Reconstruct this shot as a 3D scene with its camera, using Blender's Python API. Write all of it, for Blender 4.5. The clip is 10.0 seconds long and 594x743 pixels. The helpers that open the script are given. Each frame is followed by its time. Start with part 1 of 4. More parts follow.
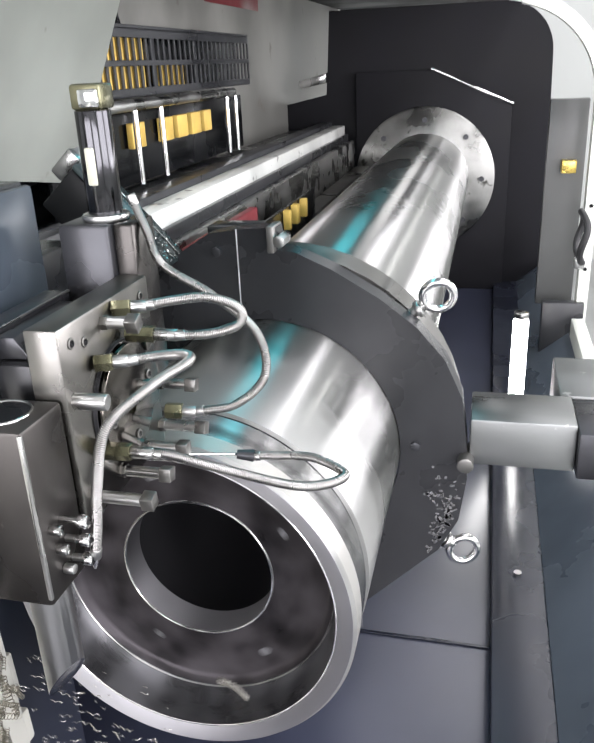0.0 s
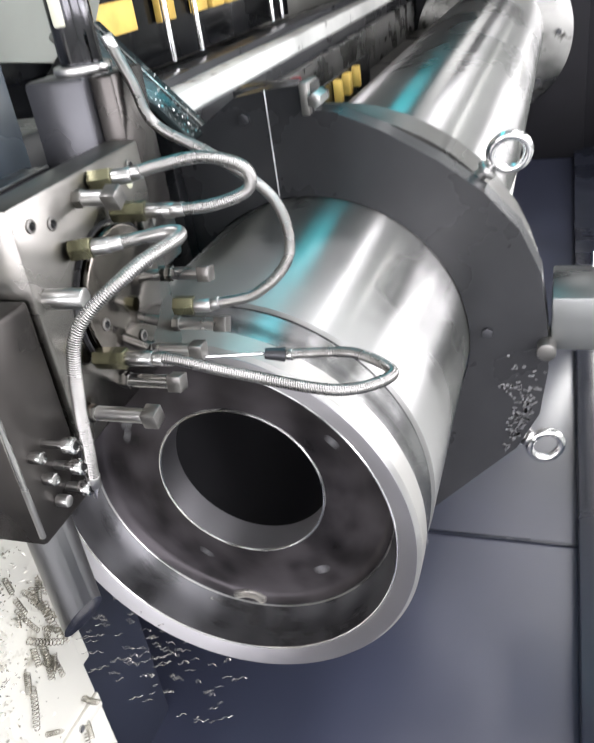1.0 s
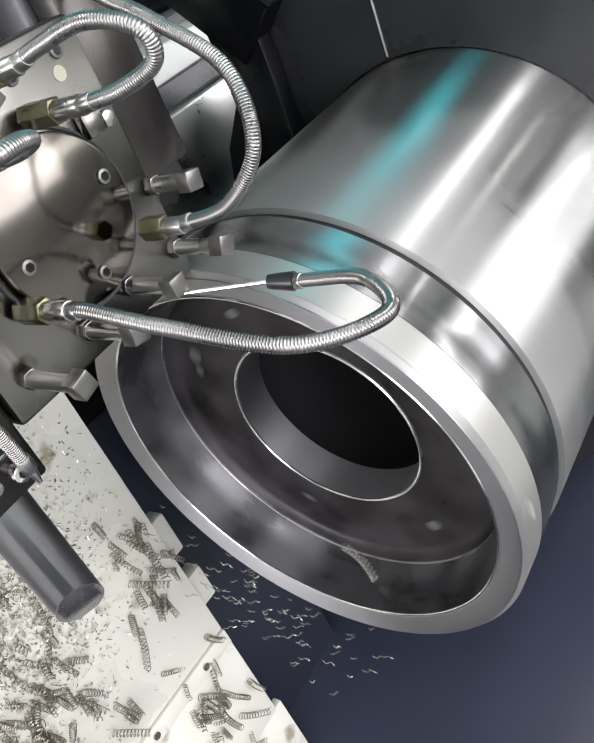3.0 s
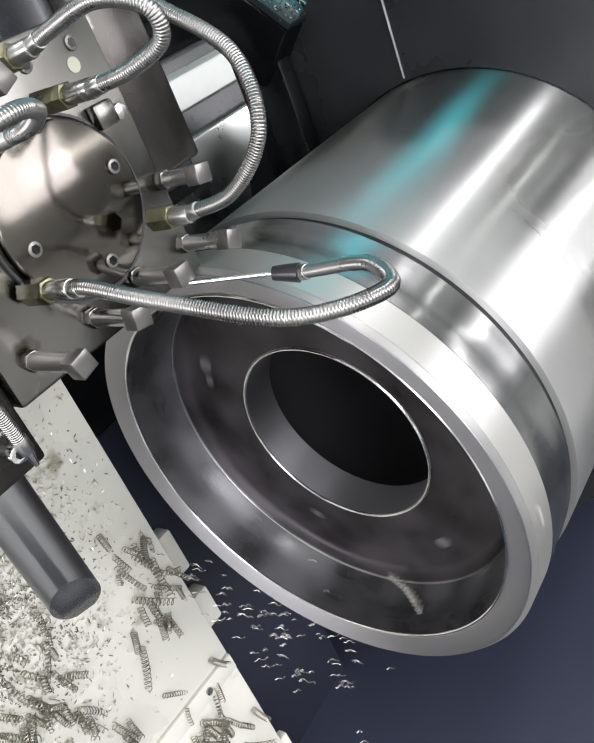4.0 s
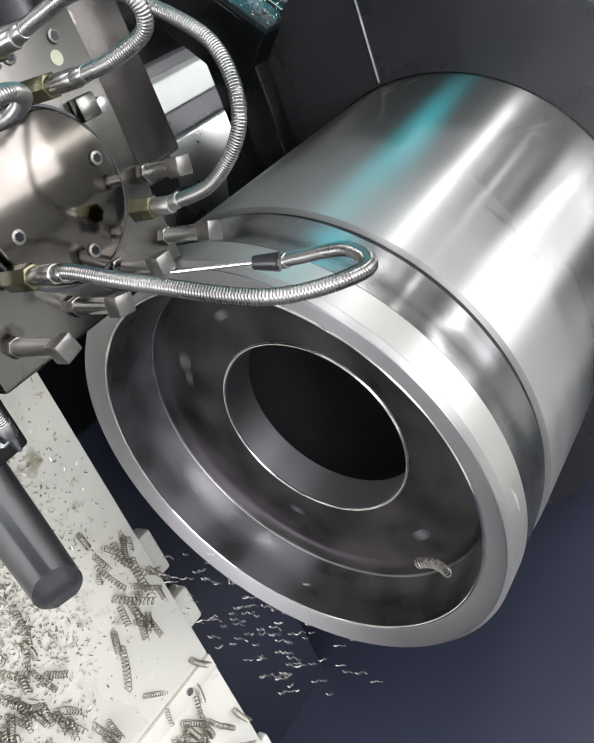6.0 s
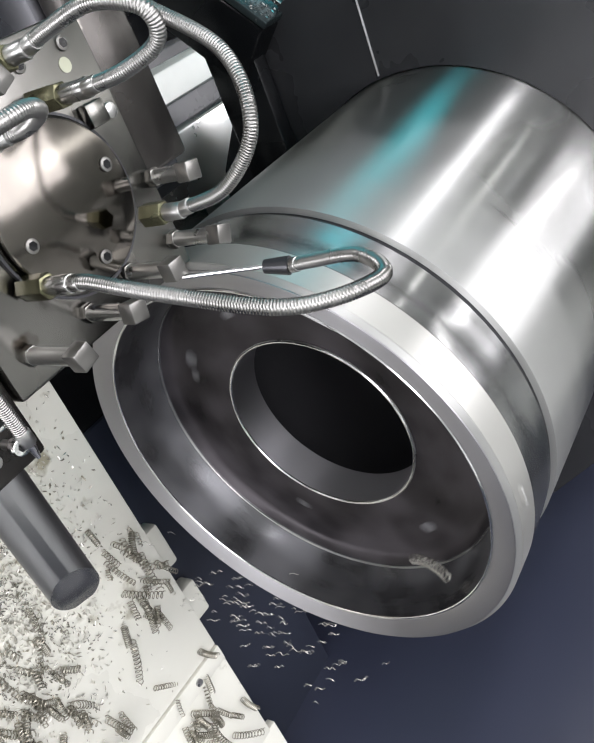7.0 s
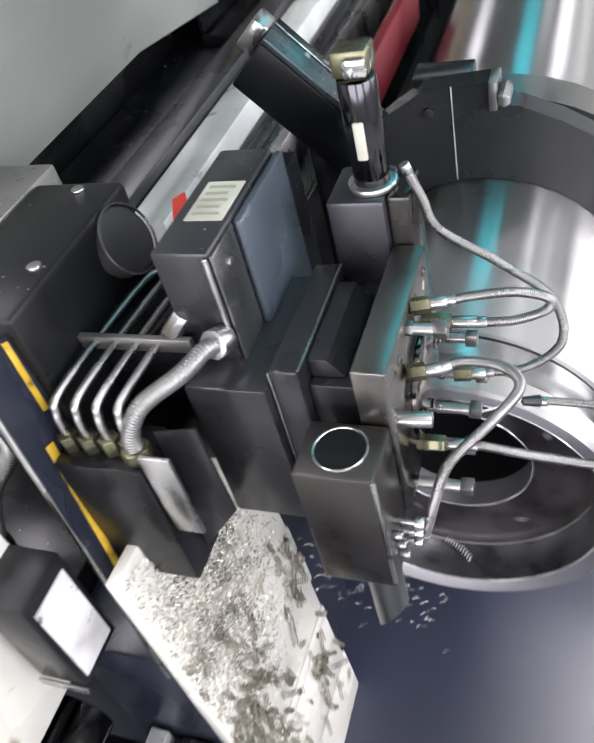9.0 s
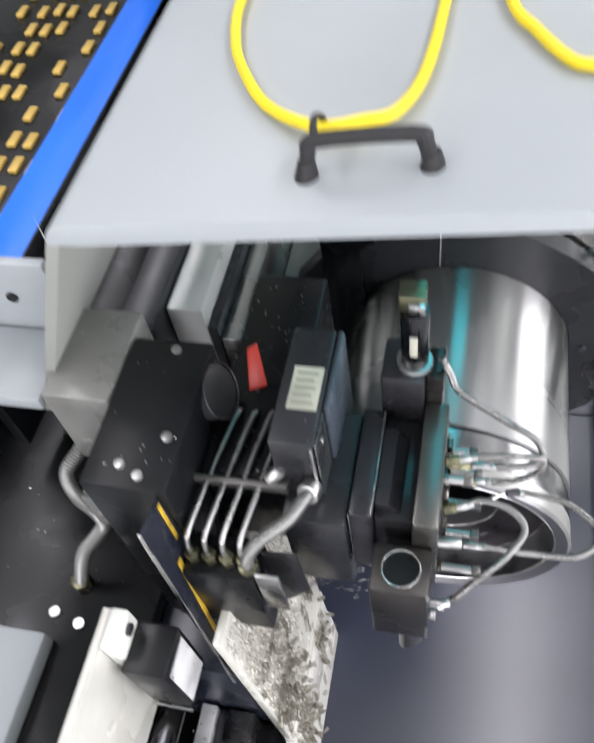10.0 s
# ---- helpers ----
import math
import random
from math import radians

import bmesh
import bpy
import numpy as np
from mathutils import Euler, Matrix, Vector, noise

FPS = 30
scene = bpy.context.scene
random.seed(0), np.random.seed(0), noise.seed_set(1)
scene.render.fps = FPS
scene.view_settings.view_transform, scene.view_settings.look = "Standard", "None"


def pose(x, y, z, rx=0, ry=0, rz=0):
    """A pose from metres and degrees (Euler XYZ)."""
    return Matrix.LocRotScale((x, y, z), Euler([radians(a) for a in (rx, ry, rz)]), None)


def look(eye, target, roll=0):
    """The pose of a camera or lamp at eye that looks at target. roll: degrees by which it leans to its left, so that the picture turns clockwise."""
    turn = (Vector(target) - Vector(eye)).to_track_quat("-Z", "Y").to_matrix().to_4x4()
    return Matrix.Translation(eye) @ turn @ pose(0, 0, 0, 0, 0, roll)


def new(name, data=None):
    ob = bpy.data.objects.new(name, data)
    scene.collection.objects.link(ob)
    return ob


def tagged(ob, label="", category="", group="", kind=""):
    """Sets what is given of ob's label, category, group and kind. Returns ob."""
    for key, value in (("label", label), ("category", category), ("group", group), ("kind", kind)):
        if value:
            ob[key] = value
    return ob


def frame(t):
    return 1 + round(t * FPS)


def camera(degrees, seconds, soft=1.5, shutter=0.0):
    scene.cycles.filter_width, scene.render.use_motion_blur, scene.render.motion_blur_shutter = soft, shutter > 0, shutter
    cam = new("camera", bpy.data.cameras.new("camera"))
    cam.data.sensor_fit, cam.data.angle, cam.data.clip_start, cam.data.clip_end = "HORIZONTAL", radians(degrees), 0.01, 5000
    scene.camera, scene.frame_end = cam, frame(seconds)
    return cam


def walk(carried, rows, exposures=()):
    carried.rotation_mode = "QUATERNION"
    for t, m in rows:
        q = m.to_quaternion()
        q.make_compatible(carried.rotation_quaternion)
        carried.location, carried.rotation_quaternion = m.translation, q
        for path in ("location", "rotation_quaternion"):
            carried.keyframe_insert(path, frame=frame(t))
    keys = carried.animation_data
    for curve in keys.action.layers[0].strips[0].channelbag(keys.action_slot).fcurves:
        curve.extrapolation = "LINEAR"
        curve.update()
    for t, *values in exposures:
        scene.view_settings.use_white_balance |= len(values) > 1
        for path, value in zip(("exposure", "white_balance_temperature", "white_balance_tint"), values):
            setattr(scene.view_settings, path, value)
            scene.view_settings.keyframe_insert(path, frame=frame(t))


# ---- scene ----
cam = camera(42.83, 10.0, 1.7, 0.4)
ROWS = [
    (0.0, 0.2787, -0.5594, 0.4903, 67.99, 2.38, 13.57),
    (0.5, 0.2785, -0.5158, 0.4664, 65.44, 4.78, 14.48),
    (1.0, 0.2765, -0.4524, 0.4330, 60.47, 7.72, 17.22),
    (1.5, 0.2944, -0.3548, 0.4221, 53.84, 12.92, 16.93),
    (2.0, 0.3066, -0.2891, 0.4066, 51.88, 17.40, 21.90),
    (2.5, 0.3294, -0.2731, 0.3814, 52.89, 19.38, 28.94),
    (4.0, 0.3518, -0.2842, 0.3267, 59.83, 20.41, 34.90),
    (4.5, 0.3536, -0.2912, 0.3259, 60.19, 19.89, 33.96),
    (5.0, 0.3542, -0.2936, 0.3217, 60.47, 19.72, 33.93),
    (5.5, 0.3563, -0.2972, 0.3186, 60.53, 19.60, 33.56),
    (7.0, 0.3505, -0.3014, 0.3334, 58.74, 20.28, 32.15),
    (7.5, 0.3426, -0.3306, 0.3636, 56.89, 17.84, 30.61),
    (8.0, 0.3158, -0.3807, 0.4141, 55.20, 12.49, 29.03),
    (8.5, 0.2434, -0.4180, 0.5112, 52.68, 12.07, 24.06),
    (9.0, 0.1273, -0.4786, 0.6844, 46.52, 12.24, 17.08),
    (9.5, 0.0635, -0.4986, 0.8430, 35.99, 7.58, 10.50),
    (10.0, 0.0137, -0.4517, 1.0279, 36.11, 7.01, 11.10),
]
walk(cam, [(t, pose(*r)) for t, *r in ROWS], exposures=[(0.0, 1.02, 6420, 12), (1.0, 1.04, 6440, 12), (2.5, 0.62, 6450, 10), (7.5, 0.62, 6420, 10), (9.0, 0.78, 6320, 15), (9.5, 1.14, 6240, 17), (10.0, 0.55, 6340, 13)])

# ---- world, lamps, exposure ----
world = bpy.data.worlds.new("workshop_air")
world.use_nodes = True
world.node_tree.nodes["Background"].inputs[0].default_value = (0.80, 0.86, 0.90, 1)
world.node_tree.nodes["Background"].inputs[1].default_value = 0.10
scene.world = world


def area_lamp(name, m, sx, sy, watts, colour=(1, 1, 1)):
    d = bpy.data.lights.new(name, "AREA")
    d.shape, d.size, d.size_y, d.energy, d.color = "RECTANGLE", sx, sy, watts, colour
    ob = new(name, d)
    ob.matrix_world = m
    return ob


# ceiling tubes of the workshop, fill lights on its unseen walls, lamps of the enclosure
for lx, ly in ((1.28, -0.7), (1.28, 1.1), (-1.6, -0.7), (-1.6, 1.3)):
    area_lamp("ceiling_lamp", pose(lx, ly, 2.62), 0.40 if lx > 0 else 0.5, 1.7, 21 if lx > 0 else 18, (1.0, 0.97, 1.0))
# broad unseen panel, added for the pale haze mirrored in the workpiece
area_lamp("ceiling_lamp", pose(-0.3, 3.75, 2.62), 4.2, 1.8, 27, (1.0, 0.97, 1.0))
# added fill from two unseen walls, no windows are known there
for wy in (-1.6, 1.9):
    area_lamp("wall_fill_light", look((3.97, wy, 1.15), (0, wy, 1.15)), 3.0, 2.3, 88, (1.0, 0.97, 1.0))
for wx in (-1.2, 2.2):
    area_lamp("wall_fill_light", look((wx, -3.97, 0.75), (wx, 0, 0.75)), 2.8, 1.7, 66, (1.0, 0.97, 1.0))
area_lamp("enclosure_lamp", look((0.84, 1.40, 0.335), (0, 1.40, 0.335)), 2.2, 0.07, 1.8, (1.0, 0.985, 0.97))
area_lamp("upper_tube_lamp", look((0.84, 1.7, 0.92), (0, 1.7, 0.2)), 2.2, 0.016, 0.55, (1.0, 0.985, 0.95))
area_lamp("strip_lamp", pose(0.045, 0.62, 0.646), 0.11, 1.25, 0.72, (0.015, 0.55, 0.64))
area_lamp("rear_strip_lamp", pose(0.200, 2.15, 0.760), 0.12, 1.30, 0.7, (1.0, 0.985, 0.97))

# ---- materials ----


def material(name, colour, rough=0.5, metal=0.0, grain=40.0, amount=0.12, bump=0.05, spots=0.0, spot_colour=(0.03, 0.03, 0.03),
             stretch=(1, 1, 1), coat=0.0, rough_vary=0.12):
    m = bpy.data.materials.new(name)
    m.use_nodes = True
    n, l = m.node_tree.nodes, m.node_tree.links
    b = n["Principled BSDF"]
    b.inputs["Metallic"].default_value = metal
    b.inputs["Coat Weight"].default_value = coat
    tc = n.new("ShaderNodeTexCoord")
    mp = n.new("ShaderNodeMapping")
    mp.inputs["Scale"].default_value = stretch
    l.new(tc.outputs["Object"], mp.inputs["Vector"])
    fine, broad = n.new("ShaderNodeTexNoise"), n.new("ShaderNodeTexNoise")
    fine.inputs["Scale"].default_value, fine.inputs["Detail"].default_value = grain * 8, 4
    broad.inputs["Scale"].default_value, broad.inputs["Detail"].default_value = grain * 0.35, 5
    for t in (fine, broad):
        l.new(mp.outputs["Vector"], t.inputs["Vector"])
    mix = n.new("ShaderNodeMix")
    mix.data_type, mix.blend_type = "RGBA", "MULTIPLY"
    mix.inputs[0].default_value = 1.0
    mix.inputs[6].default_value = (*colour, 1)
    ramp = n.new("ShaderNodeMapRange")
    ramp.interpolation_type = "SMOOTHSTEP"
    ramp.inputs[1].default_value, ramp.inputs[2].default_value = 0.3, 0.7
    ramp.inputs[3].default_value, ramp.inputs[4].default_value = 1 - amount, 1 + amount
    l.new(broad.outputs["Fac"], ramp.inputs[0])
    l.new(ramp.outputs[0], mix.inputs[7])
    out = mix.outputs[2]
    if spots:
        sp = n.new("ShaderNodeTexNoise")
        sp.inputs["Scale"].default_value, sp.inputs["Detail"].default_value = grain * 1.3, 8
        l.new(tc.outputs["Object"], sp.inputs["Vector"])
        r2 = n.new("ShaderNodeMapRange")
        r2.inputs[1].default_value, r2.inputs[2].default_value = 0.66 - spots * 0.2, 0.70
        l.new(sp.outputs["Fac"], r2.inputs[0])
        m2 = n.new("ShaderNodeMix")
        m2.data_type = "RGBA"
        l.new(r2.outputs[0], m2.inputs[0])
        l.new(out, m2.inputs[6])
        m2.inputs[7].default_value = (*spot_colour, 1)
        out = m2.outputs[2]
    l.new(out, b.inputs["Base Color"])
    rr = n.new("ShaderNodeMapRange")
    rr.interpolation_type = "SMOOTHSTEP"
    rr.inputs[1].default_value, rr.inputs[2].default_value = 0.3, 0.7
    rr.inputs[3].default_value, rr.inputs[4].default_value = max(0.03, rough - rough_vary), min(1, rough + rough_vary)
    l.new(broad.outputs["Fac"], rr.inputs[0])
    l.new(rr.outputs[0], b.inputs["Roughness"])
    if bump:
        bp = n.new("ShaderNodeBump")
        bp.inputs["Strength"].default_value, bp.inputs["Distance"].default_value = bump, 0.002
        l.new(fine.outputs["Fac"], bp.inputs["Height"])
        l.new(bp.outputs["Normal"], b.inputs["Normal"])
    return m


def turned_metal(name, colour, rough, aniso, rings=900.0, bump=0.06, haze=0.0):
    """Lathe-turned steel: fine rings round the y axis and highlights drawn out along it."""
    m = material(name, colour, rough, 1.0, 14.0, 0.09, 0.0, stretch=(1, 0.35, 1), rough_vary=0.05)
    n, l = m.node_tree.nodes, m.node_tree.links
    b = n["Principled BSDF"]
    b.inputs["Anisotropic"].default_value = aniso
    b.inputs["Anisotropic Rotation"].default_value = 0.25
    tg = n.new("ShaderNodeTangent")
    tg.direction_type, tg.axis = "RADIAL", "Y"
    l.new(tg.outputs[0], b.inputs["Tangent"])
    tc = n.new("ShaderNodeTexCoord")
    sx = n.new("ShaderNodeSeparateXYZ")
    l.new(tc.outputs["Object"], sx.inputs[0])
    cb = n.new("ShaderNodeCombineXYZ")
    mu = n.new("ShaderNodeMath")
    mu.operation = "MULTIPLY"
    mu.inputs[1].default_value = rings
    l.new(sx.outputs[1], mu.inputs[0])
    l.new(mu.outputs[0], cb.inputs[0])
    nz = n.new("ShaderNodeTexNoise")
    nz.inputs["Scale"].default_value, nz.inputs["Detail"].default_value = 1.0, 3
    l.new(cb.outputs[0], nz.inputs["Vector"])
    bp = n.new("ShaderNodeBump")
    bp.inputs["Strength"].default_value, bp.inputs["Distance"].default_value = bump, 0.001
    l.new(nz.outputs["Fac"], bp.inputs["Height"])
    l.new(bp.outputs["Normal"], b.inputs["Normal"])
    if haze:
        # duller and less metallic over the stretch behind the groove, thinning out towards the rest
        ring = n.new("ShaderNodeTexNoise")
        ring.inputs["Scale"].default_value, ring.inputs["Detail"].default_value = 1.0, 4
        squash = n.new("ShaderNodeMapping")
        squash.inputs["Scale"].default_value = (9, 42, 9)
        l.new(tc.outputs["Object"], squash.inputs["Vector"])
        l.new(squash.outputs[0], ring.inputs["Vector"])
        wob = n.new("ShaderNodeMath")
        wob.operation, wob.inputs[1].default_value = "MULTIPLY_ADD", 0.10
        l.new(ring.outputs["Fac"], wob.inputs[0])
        l.new(sx.outputs[1], wob.inputs[2])
        dulling = n.new("ShaderNodeMapRange")
        dulling.interpolation_type = "SMOOTHSTEP"
        dulling.inputs[1].default_value, dulling.inputs[2].default_value = 0.13, 0.27
        dulling.inputs[3].default_value, dulling.inputs[4].default_value = haze, 0.0
        l.new(wob.outputs[0], dulling.inputs[0])
        met = n.new("ShaderNodeMath")
        met.operation, met.inputs[0].default_value = "SUBTRACT", 1.0
        l.new(dulling.outputs[0], met.inputs[1])
        l.new(met.outputs[0], b.inputs["Metallic"])
        old = b.inputs["Roughness"].links[0].from_socket
        dull = n.new("ShaderNodeMath")
        dull.operation, dull.inputs[1].default_value = "MULTIPLY_ADD", 0.5
        l.new(dulling.outputs[0], dull.inputs[0])
        l.new(old, dull.inputs[2])
        l.new(dull.outputs[0], b.inputs["Roughness"])
    return m


def glow(name, colour, strength):
    m = bpy.data.materials.new(name)
    m.use_nodes = True
    b = m.node_tree.nodes["Principled BSDF"]
    b.inputs["Base Color"].default_value = (*colour, 1)
    b.inputs["Emission Color"].default_value = (*colour, 1)
    b.inputs["Emission Strength"].default_value = strength
    return m


TURNED = turned_metal("turned_steel", (0.40, 0.402, 0.393), 0.28, 1.0, haze=0.30)
POLISHED = turned_metal("polished_band_steel", (0.36, 0.36, 0.36), 0.22, 0.95, 1500, 0.10)
RIM_BAND = turned_metal("satin_band_steel", (0.45, 0.446, 0.425), 0.44, 0.8, 1200, 0.05)
RIM_BAND.node_tree.nodes["Principled BSDF"].inputs["Metallic"].default_value = 0.72
FACED = turned_metal("faced_steel", (0.41, 0.405, 0.425), 0.42, 0.7, 1200, 0.05)
# one bored steel: BOWL on the wall, a shaded copy on the floor
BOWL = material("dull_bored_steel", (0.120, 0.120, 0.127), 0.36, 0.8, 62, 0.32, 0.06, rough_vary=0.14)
BOWL_SHADE = material("shaded_bored_steel", (0.050, 0.046, 0.050), 0.40, 0.8, 55, 0.5, 0.05, rough_vary=0.14)
DISC = material("polished_dark_cover", (0.16, 0.147, 0.132), 0.15, 1.0, 18, 0.2, 0.02, rough_vary=0.06)
BORE_SHADE = material("shaded_bore", (0.05, 0.05, 0.055), 0.5, 0.6, 20)
HOSE = material("spiral_steel_hose", (0.27, 0.266, 0.258), 0.28, 1.0, 60, 0.2, 0.03, rough_vary=0.08)
HEAD_STEEL = material("ground_tool_steel", (0.22, 0.214, 0.20), 0.33, 1.0, 16, 0.25, 0.05, spots=0.05, spot_colour=(0.07, 0.06, 0.05), rough_vary=0.14)
STEEL = material("machined_steel", (0.45, 0.45, 0.44), 0.28, 1.0, 30, 0.12, 0.04)
BRIGHT = material("bright_chromed_steel", (0.80, 0.80, 0.80), 0.14, 1.0, 40, 0.06, 0.02, rough_vary=0.06)
GREY_STEEL = material("ground_grey_steel", (0.20, 0.195, 0.185), 0.36, 0.85, 22, 0.18, 0.05)
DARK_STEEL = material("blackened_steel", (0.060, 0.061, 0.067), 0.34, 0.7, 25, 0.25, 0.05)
BLACK_PLATE = material("black_oiled_plate", (0.036, 0.037, 0.040), 0.28, 0.4, 12, 0.3, 0.04, rough_vary=0.05)
HOLDER_STEEL = material("oily_dark_steel", (0.062, 0.058, 0.055), 0.30, 0.85, 20, 0.25, 0.05, spots=0.04, spot_colour=(0.2, 0.19, 0.17))
ROD_CHROME = material("dark_chrome", (0.07, 0.07, 0.075), 0.13, 1.0, 30, 0.1, 0.01, rough_vary=0.04)
MATT_BLACK = material("matt_black_guard", (0.008, 0.008, 0.010), 0.62, 0.0, 10, 0.3, 0.03)
FLANGE = material("stained_chuck_steel", (0.27, 0.27, 0.26), 0.34, 1.0, 16, 0.35, 0.04, spots=0.18, spot_colour=(0.06, 0.06, 0.055))
BLACK_PAINT = material("black_paint", (0.0055, 0.006, 0.0068), 0.27, 0.0, 18, 0.3, 0.05)
PAN_PAINT = material("dark_blue_grey_paint", (0.027, 0.031, 0.052), 0.31, 0.0, 6, 0.3, 0.02, rough_vary=0.012)
WHITE_PAINT = material("off_white_paint", (0.72, 0.74, 0.68), 0.42, 0.0, 8, 0.06, 0.03)
DIRTY_WHITE = material("oily_white_paint", (0.66, 0.655, 0.59), 0.24, 0.0, 16, 0.14, 0.05, spots=0.14, spot_colour=(0.34, 0.32, 0.24), coat=0.5)
HOOD_PAINT = material("light_grey_paint", (0.37, 0.40, 0.415), 0.45, 0.0, 6, 0.05, 0.02)
GREY_PAINT = material("dark_grey_paint", (0.024, 0.025, 0.028), 0.32, 0.0, 10, 0.3, 0.03)
SLATE = material("slate_blue_paint", (0.065, 0.08, 0.10), 0.30, 0.1, 10, 0.2, 0.03)
BEAM_PAINT = material("worn_silver_paint", (0.60, 0.61, 0.585), 0.40, 0.2, 14, 0.18, 0.04, spots=0.05, spot_colour=(0.14, 0.14, 0.13))
WALL_GREY = material("grey_inner_wall_paint", (0.19, 0.19, 0.175), 0.5, 0.0, 5, 0.35, 0.03, spots=0.06, spot_colour=(0.11, 0.10, 0.09))
SATIN = material("satin_scuffed_steel", (0.80, 0.80, 0.80), 0.55, 0.75, 45, 0.22, 0.08, spots=0.08, spot_colour=(0.25, 0.25, 0.24))
DARK_RED = material("dark_red_paint", (0.12, 0.010, 0.014), 0.4, 0.0, 14, 0.2, 0.03)
BLUE = material("bright_blue_paint", (0.012, 0.17, 0.85), 0.4, 0.0, 10, 0.06, 0.02)
YELLOW = material("yellow_sheath", (0.85, 0.66, 0.01), 0.4, 0.0, 30, 0.06, 0.02)
WORN_YELLOW = material("worn_yellow_edge_paint", (0.52, 0.34, 0.03), 0.42, 0.0, 60, 0.3, 0.05, spots=0.45, spot_colour=(0.06, 0.045, 0.02))
BRASS = material("brass", (0.62, 0.46, 0.12), 0.3, 0.9, 40, 0.15, 0.03)
GOLD_PANEL = material("yellow_card", (0.62, 0.42, 0.10), 0.5, 0.0, 30, 0.2, 0.03)
GREEN_BRASS = material("stained_brass_fitting", (0.16, 0.155, 0.095), 0.28, 0.85, 60, 0.3, 0.05)
RED = material("red_plastic", (0.55, 0.03, 0.015), 0.4, 0.0, 30, 0.1, 0.02)
RUBBER = material("black_rubber", (0.015, 0.015, 0.016), 0.6, 0.0, 60, 0.2, 0.05)
LABEL = material("worn_label", (0.55, 0.55, 0.45), 0.5, 0.0, 50, 0.2, 0.02)
INK = material("label_ink", (0.36, 0.355, 0.28), 0.6, 0.0, 50, 0.1, 0.0)
CHIP = material("bright_steel_chip", (0.56, 0.545, 0.50), 0.30, 0.75, 80, 0.25, 0.03)
CURL = material("dull_steel_curl", (0.36, 0.34, 0.285), 0.34, 0.9, 80, 0.3, 0.03)
CONCRETE = material("shop_floor", (0.34, 0.35, 0.34), 0.35, 0.0, 3, 0.2, 0.03)
ROOM_WALL = material("shop_wall", (0.55, 0.57, 0.55), 0.7, 0.0, 1, 0.1, 0.02)
CONDUIT = material("grey_metal_conduit", (0.26, 0.26, 0.25), 0.38, 0.7, 40, 0.2, 0.03)
BAR_STEEL = material("dark_ground_bar_steel", (0.25, 0.25, 0.255), 0.33, 1.0, 30, 0.2, 0.04, stretch=(1, 1, 0.2), rough_vary=0.08)
JAMB_GREY = material("mid_grey_jamb_paint", (0.085, 0.087, 0.085), 0.4, 0.0, 8, 0.2, 0.03)
INNER_PAINT = material("dull_greenish_white_paint", (0.25, 0.26, 0.235), 0.45, 0.0, 7, 0.22, 0.03, spots=0.03, spot_colour=(0.12, 0.11, 0.09))
RAIL_NAVY = material("navy_rail_paint", (0.016, 0.019, 0.030), 0.30, 0.0, 8, 0.3, 0.03)
WORN_BEAM = material("worn_ground_steel", (0.20, 0.207, 0.205), 0.36, 0.9, 20, 0.25, 0.05, spots=0.05, spot_colour=(0.6, 0.6, 0.58), stretch=(0.25, 1, 1))
TEAL_STEEL = material("dark_teal_oiled_steel", (0.055, 0.072, 0.075), 0.22, 0.6, 40, 0.5, 0.10, spots=0.08, spot_colour=(0.35, 0.37, 0.36))
PALE_DOT = material("pale_green_paint_dot", (0.40, 0.41, 0.31), 0.4, 0.0, 40, 0.1, 0.02)
BOX_GREY = material("scratched_grey_sheet", (0.22, 0.22, 0.205), 0.32, 0.3, 22, 0.3, 0.04, spots=0.08, spot_colour=(0.5, 0.5, 0.47))
PAN_PAINT.node_tree.nodes["Principled BSDF"].inputs["Specular IOR Level"].default_value = 0.9
BLACK_PAINT.node_tree.nodes["Principled BSDF"].inputs["Specular IOR Level"].default_value = 0.3
for m in (MATT_BLACK, BOWL, BOWL_SHADE):
    m.node_tree.nodes["Principled BSDF"].inputs["Specular IOR Level"].default_value = 0.18
TUBE_GLOW = glow("streak_glow", (1.0, 0.99, 0.96), 9.0)

# ---- mesh helpers ----


def mesh_of(bm, mat, smooth=None):
    me = bpy.data.meshes.new("mesh")
    bmesh.ops.recalc_face_normals(bm, faces=bm.faces)
    bm.to_mesh(me)
    bm.free()
    me.materials.append(mat)
    if smooth:
        for p in me.polygons:
            p.use_smooth = True
        me.set_sharp_from_angle(angle=radians(smooth))
    return me


def part(name, bm, mat, parent=None, label="", smooth=35):
    ob = new(name, mesh_of(bm, mat, smooth))
    if parent:
        ob.parent = parent
    return tagged(ob, label)


def thing(name, label, category, at=(0, 0, 0), group="", kind=""):
    ob = new(name)
    ob.empty_display_size = 0.02
    ob.location = at
    return tagged(ob, label, category, group, kind)


def solo(name, bm, mat, label, category, group="", kind="", smooth=35):
    return tagged(part(name, bm, mat, None, "", smooth), label, category, group, kind)


